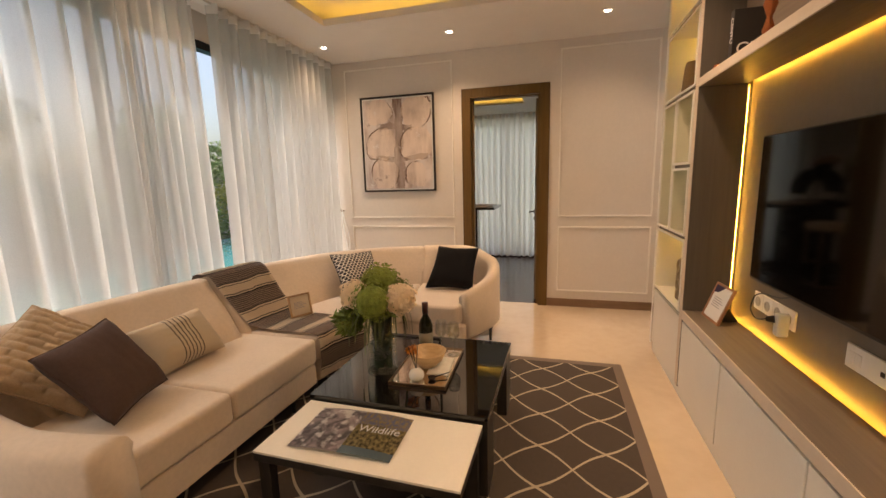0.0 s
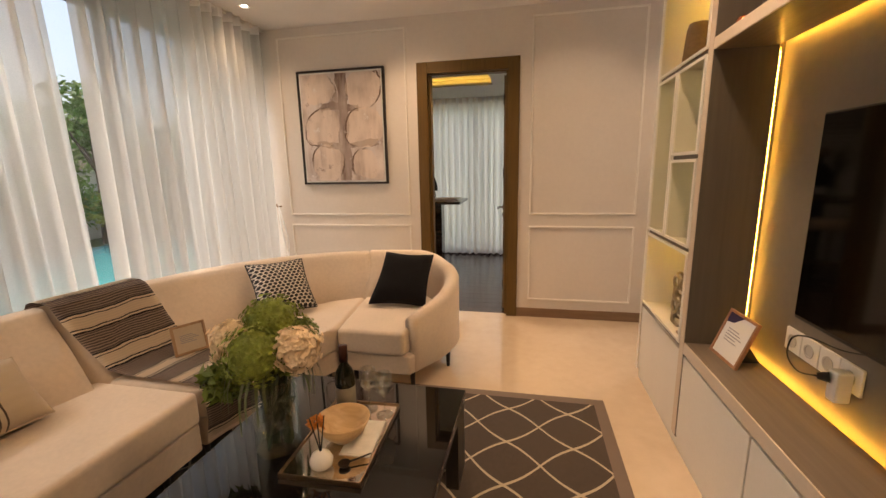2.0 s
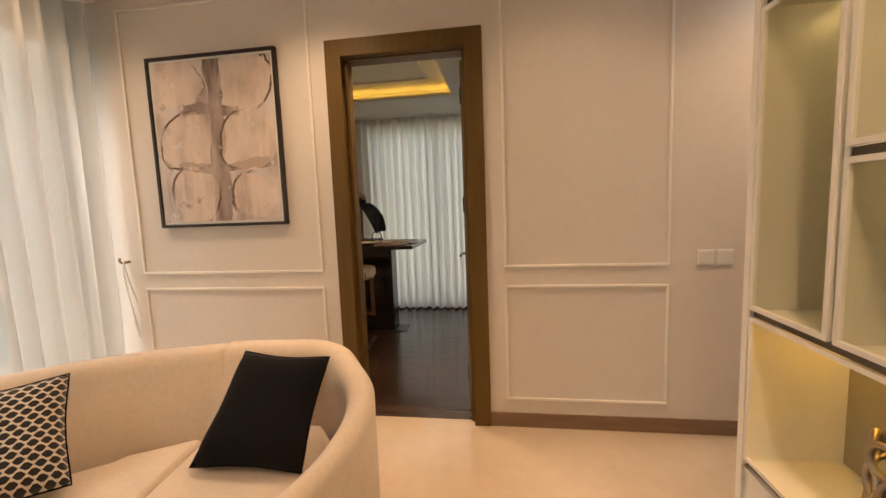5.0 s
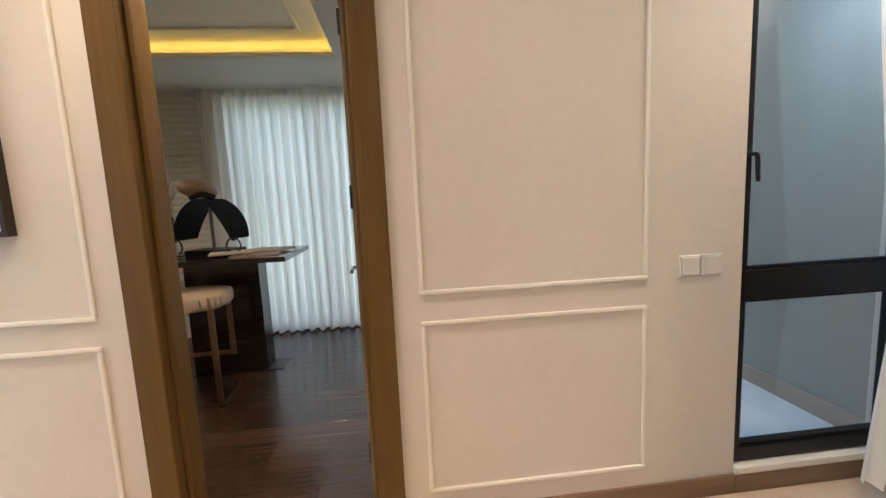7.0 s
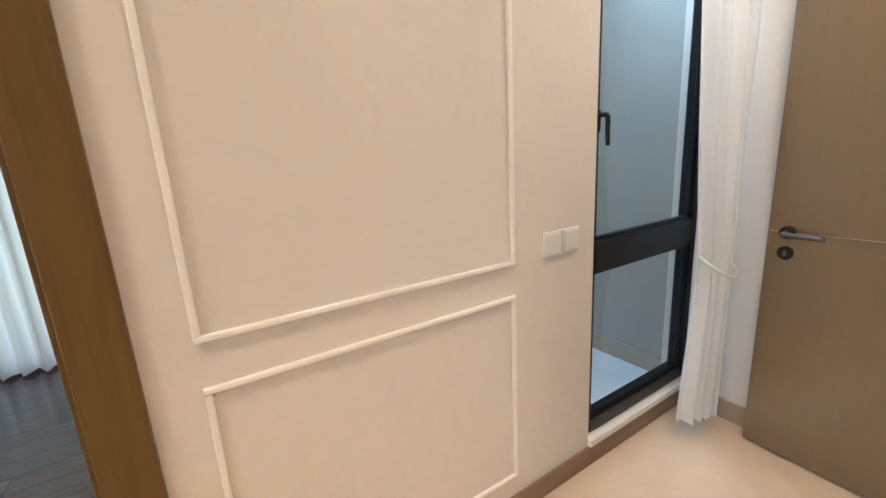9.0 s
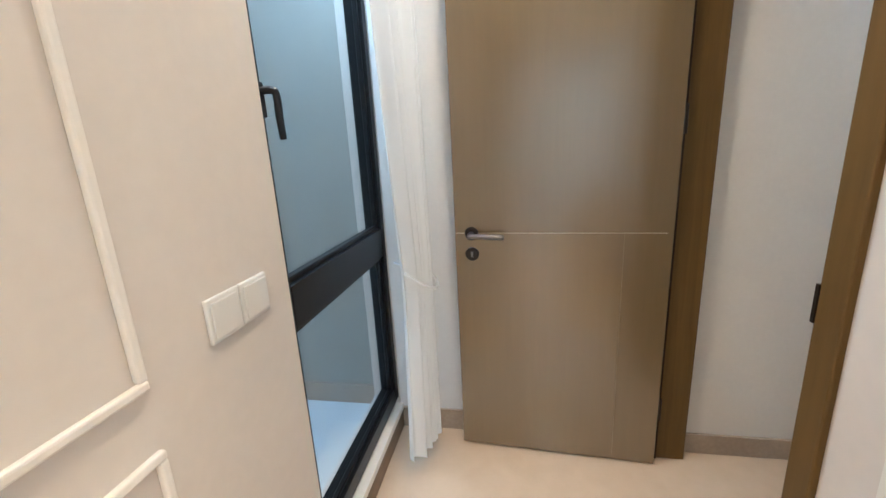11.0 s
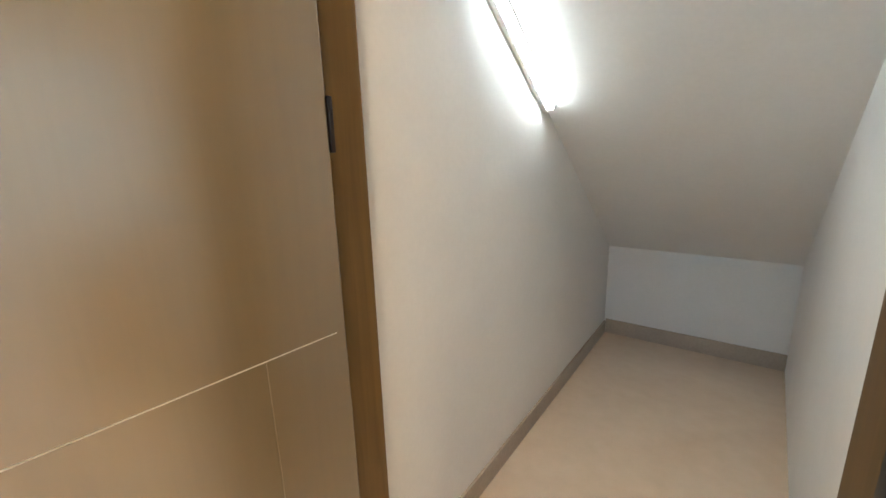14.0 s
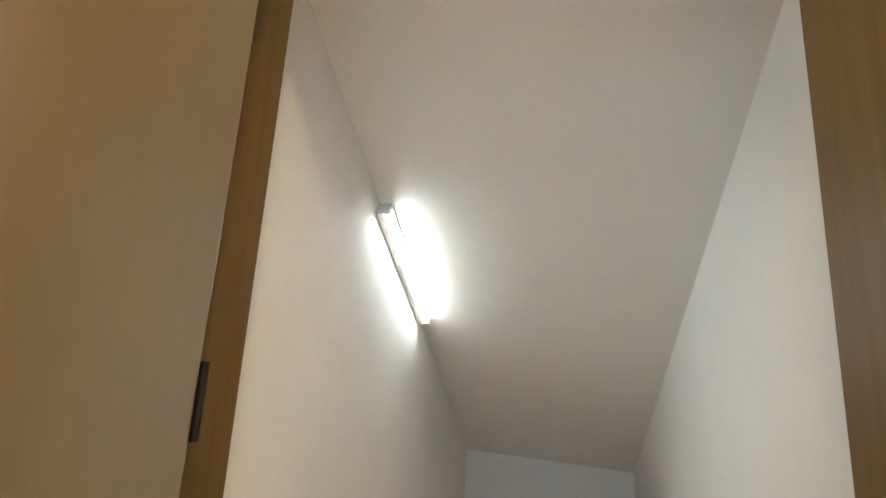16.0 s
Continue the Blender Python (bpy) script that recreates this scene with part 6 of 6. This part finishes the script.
    part("leaves", bm, mat("leaf_green", (0.16, 0.23, 0.04), 0.55, var=0.35, scale=25), v, "green leaves")


def table_ware():
    b = group_of("wooden_bowl", "turned pale wooden bowl on the tray", "bowl", at=(-0.555, 1.60, 0.395))
    part("bowl", lathe(bmesh.new(), [(0.0, 0.0), (0.035, 0.0), (0.04, 0.006), (0.075, 0.04), (0.097, 0.085), (0.092, 0.087), (0.07, 0.046), (0.035, 0.014), (0.0, 0.012)], 36), wood("turned_wood", (0.50, 0.32, 0.14), (0.66, 0.46, 0.24), 0.35, "X"), b, smooth=True)
    w = group_of("wine_bottle", "dark green wine bottle with a pale label", "bottle", at=(-0.605, 1.735, 0.395))
    part("glass", lathe(bmesh.new(), [(0.0, 0.0), (0.036, 0.0), (0.0375, 0.005), (0.0375, 0.17), (0.03, 0.2), (0.015, 0.225), (0.0145, 0.285), (0.016, 0.287), (0.016, 0.297), (0.0, 0.297)], 26), mat("bottle_glass", (0.006, 0.007, 0.002), 0.06, var=0), w, "dark bottle glass", True)
    part("label", lathe(bmesh.new(), [(0.0378, 0.05), (0.0381, 0.05), (0.0381, 0.135), (0.0378, 0.135)], 26, closed=True), mat("bottle_label", (0.24, 0.21, 0.15), 0.6, var=0.15, scale=30), w, "pale paper label", True)
    part("capsule", lathe(bmesh.new(), [(0.0165, 0.235), (0.0168, 0.298), (0.0, 0.2985)], 20), mat("capsule_foil", (0.06, 0.02, 0.015), 0.3, 0.5, var=0), w, "dark foil capsule", True)
    for k, (x, y, z) in enumerate(((-0.46, 1.768, 0.395), (-0.536, 1.797, 0.395))):
        g = group_of("wine_glass", "clear stemmed wine glass", "glass", "wine glasses", (x, y, z))
        part("glass", lathe(bmesh.new(), [(0.0, 0.0), (0.034, 0.0), (0.034, 0.0015), (0.006, 0.005), (0.0036, 0.012), (0.0036, 0.078), (0.012, 0.084), (0.033, 0.108), (0.036, 0.13), (0.030, 0.178), (0.0288, 0.178), (0.0345, 0.13), (0.0315, 0.11), (0.011, 0.0872), (0.0, 0.086)], 30), pane("stemware", (0.97, 0.98, 0.97), 0.2) if "stemware" not in bpy.data.materials else bpy.data.materials["stemware"], g, smooth=True)
    d = group_of("reed_diffuser", "round white diffuser with dark reeds and an amber bloom", "diffuser", at=(-0.567, 1.455, 0.395))
    part("vessel", lathe(bmesh.new(), [(0.0, 0.0), (0.025, 0.0), (0.036, 0.012), (0.038, 0.028), (0.03, 0.045), (0.012, 0.055), (0.0, 0.056)], 26), mat("white_porcelain", (0.75, 0.7, 0.62), 0.25, var=0.02), d, smooth=True)
    for k, (dx, dy) in enumerate(((-0.035, 0.05), (-0.01, 0.055), (-0.05, 0.03))):
        part("reed", tube(bmesh.new(), [(0, 0, 0.05), (dx, dy, 0.15)], 0.0022, 6), M_BLACK, d, "dark reed")
    bm = bmesh.new()
    leaf_cloud(bm, random.Random(3), (-0.04, 0.05, 0.125), (0.028, 0.028, 0.028), 90, 0.014)
    part("blossom", bm, mat("amber_petal", (0.55, 0.19, 0.02), 0.5, var=0.2, scale=40), d, "amber dried blossom")
    s = group_of("spoon", "small dark metal spoon on the tray", "spoon", at=(-0.495, 1.47, 0.396), turn=35)
    bm = lathe(bmesh.new(), [(0.0, 0.002), (0.016, 0.004), (0.02, 0.012), (0.0185, 0.012), (0.0, 0.005)], 18)
    tube(bm, [(0.018, 0, 0.01), (0.09, 0.0, 0.018)], 0.003, 6)
    part("bowl_and_handle", bm, M_DARKSTEEL, s, smooth=True)


magazine()
tray()
flower_vase()
table_ware()


# ---- things on the cabinet wall ----
def socket(y, z=0.665, wide=0.088):
    s = group_of("wall_socket", "white round-pin wall socket on the backboard", "socket", "sockets under the television")
    part("plate", boxes((1.040, y - wide, z, 1.0495, y, z + 0.086), bevel=0.003), M_PLASTIC, s)
    bm = lathe(bmesh.new(), [(0.021, 0.0), (0.024, 0.002), (0.024, 0.004), (0.019, 0.004), (0.018, 0.001), (0.0, 0.001)], 20)
    bmesh.ops.transform(bm, matrix=Matrix.Translation((1.0398, y - wide / 2, z + 0.043)) @ Matrix.Rotation(-math.pi / 2, 4, "Y"), verts=bm.verts)
    part("well", bm, mat("socket_grey", (0.5, 0.48, 0.45), 0.4, var=0) if "socket_grey" not in bpy.data.materials else bpy.data.materials["socket_grey"], s, "round socket well")


for k in range(4):
    socket(2.052 - 0.091 * k)
c = group_of("plug_adapter", "white plug adapter with a black plug in it", "adapter")
part("body", boxes((0.99, 1.708, 0.632, 1.0352, 1.75, 0.732), bevel=0.008), M_PLASTIC, c)
part("plug", tube(bmesh.new(), [(0.9895, 1.735, 0.705), (0.965, 1.75, 0.70)], [0.017, 0.011], 12), M_BLACK, c, "black plug")
thing("power_cable", tube(bmesh.new(), smooth_path([(0.9645, 1.751, 0.70), (0.96, 1.83, 0.675), (0.965, 1.90, 0.70), (0.985, 1.92, 0.755), (0.985, 1.84, 0.79), (0.975, 1.68, 0.815), (0.965, 1.5, 0.875)], 6), 0.003, 8), M_BLACK, "black power cable hanging below the television", "cable", smooth=True)
s = group_of("socket_panel", "wide white double socket panel on the backboard", "socket")
part("plate", boxes((1.040, 1.09, 0.668, 1.0495, 1.376, 0.752), bevel=0.003), M_PLASTIC, s)
part("rocker", boxes((1.0375, 1.30, 0.69, 1.0398, 1.325, 0.73), bevel=0.0008), M_PLASTIC, s)
part("rocker", boxes((1.0375, 1.332, 0.69, 1.0398, 1.357, 0.73), bevel=0.0008), M_PLASTIC, s)
part("port", boxes((1.0375, 1.2, 0.703, 1.0398, 1.215, 0.718)), M_BLACK, s, "small black port")


def lettering(name, text, size, parent, m, material):
    cu = bpy.data.curves.new(name, "FONT")
    cu.body, cu.size, cu.extrude = text, size, 0.0006
    ob = new("letter_curve", cu)
    me = bpy.data.meshes.new_from_object(ob.evaluated_get(bpy.context.evaluated_depsgraph_get()))
    bpy.data.objects.remove(ob)
    me.materials.append(material)
    t = new(name, me)
    t.parent = parent
    t.matrix_local = m
    return t


SH = 1.8455
b = group_of("book", "thick black book with pale capital letters on the shelf", "book", "books on the upper shelf")
part("cover", boxes((0.835, 2.02, SH, 0.985, 2.024, SH + 0.225), (0.835, 2.056, SH, 0.985, 2.06, SH + 0.225), (0.835, 2.024, SH, 0.839, 2.056, SH + 0.225)), mat("black_cloth", (0.015, 0.012, 0.01), 0.6, var=0.05), b, "black cover")
part("pages", boxes((0.8395, 2.0245, SH + 0.003, 0.98, 2.0555, SH + 0.221)), M_CARD, b, "white page block")
lettering("cover_letters", "CE", 0.075, b, pose(0.85, 2.0195, SH + 0.03, 90, 0, 0), M_CARD)
lettering("spine_letters", "CENTU", 0.034, b, pose(0.8345, 2.05, SH + 0.195, 90, 90, -90), M_CARD)
b = group_of("book", "slim black and white book leaning on the shelf", "book", "books on the upper shelf")
part("cover", boxes((0.85, 2.075, SH, 0.985, 2.079, SH + 0.215), (0.85, 2.095, SH, 0.985, 2.099, SH + 0.215), (0.85, 2.079, SH, 0.854, 2.095, SH + 0.215)), M_BLACK, b)
part("spine_label", boxes((0.8485, 2.0795, SH + 0.12, 0.8498, 2.0945, SH + 0.2)), M_CARD, b, "white spine label")
part("pages", boxes((0.8545, 2.0792, SH + 0.003, 0.98, 2.0948, SH + 0.212)), M_CARD, b)
M_COPPER = mat("copper", (0.6, 0.22, 0.1), 0.25, 1.0, var=0.1)
o = group_of("copper_figure", "twisted copper ornament on the upper shelf", "ornament", at=(0.90, 1.84, SH))
part("stem", lathe(bmesh.new(), [(0.0, 0.0), (0.03, 0.0), (0.03, 0.01), (0.012, 0.02), (0.024, 0.07), (0.01, 0.12), (0.026, 0.17), (0.012, 0.22), (0.0, 0.25)], 18), M_COPPER, o, smooth=True)
o = group_of("copper_ornament", "small copper ornament at the shelf's end", "ornament", at=(0.85, 2.22, SH))
part("body", lathe(bmesh.new(), [(0.0, 0.0), (0.018, 0.0), (0.026, 0.015), (0.02, 0.035), (0.0, 0.045)], 18), M_COPPER, o, smooth=True)
o = group_of("brown_vase", "matt brown tapered vase in the upper niche", "vase", at=(0.90, 2.80, 1.8185))
part("body", lathe(bmesh.new(), [(0.0, 0.0), (0.06, 0.0), (0.066, 0.01), (0.052, 0.19), (0.044, 0.22), (0.038, 0.22), (0.046, 0.18), (0.05, 0.02), (0.0, 0.015)], 26), mat("brown_ceramic", (0.22, 0.14, 0.06), 0.6, var=0.15), o, smooth=True)


def ring_sculpture():
    o = group_of("ring_sculpture", "silver vase-like sculpture of linked rings in the niche", "ornament", at=(0.93, 2.63, 0.5185))
    R = 0.08
    silver = mat("aged_silver", (0.42, 0.36, 0.28), 0.35, 0.9, var=0.15, scale=20)
    me = mesh_of("ring", tube(bmesh.new(), [(0, math.cos(j * math.tau / 16) * 0.035, math.sin(j * math.tau / 16) * 0.035) for j in range(17)], 0.0075, 7, caps=False), silver, True)
    for row in range(4):
        for k in range(7):
            a = (k + 0.5 * (row % 2)) * math.tau / 7
            r = new("ring", me)
            r.parent = o
            r.matrix_local = pose(math.cos(a) * R, math.sin(a) * R, 0.0428 + 0.063 * row, 0, 0, math.degrees(a))


ring_sculpture()
easel_frame("card_frame", "small white frame standing in the lit niche", (0.845, 2.445, 0.533), -75, 18, 0.09, 0.13, M_PLASTIC, M_BLACK)
thing("flat_book", boxes((0.825, 2.40, 0.5185, 0.95, 2.51, 0.532), bevel=0.0015), M_PAPER, "thin grey book lying in the lit niche", "book")
thing("flat_book", boxes((0.83, 2.415, 1.3935, 0.96, 2.6, 1.405), bevel=0.0015), M_CARD, "thin pale book lying in the glass cell", "book")


# ---- pieces of the floor, last ----
bedroom_floor()
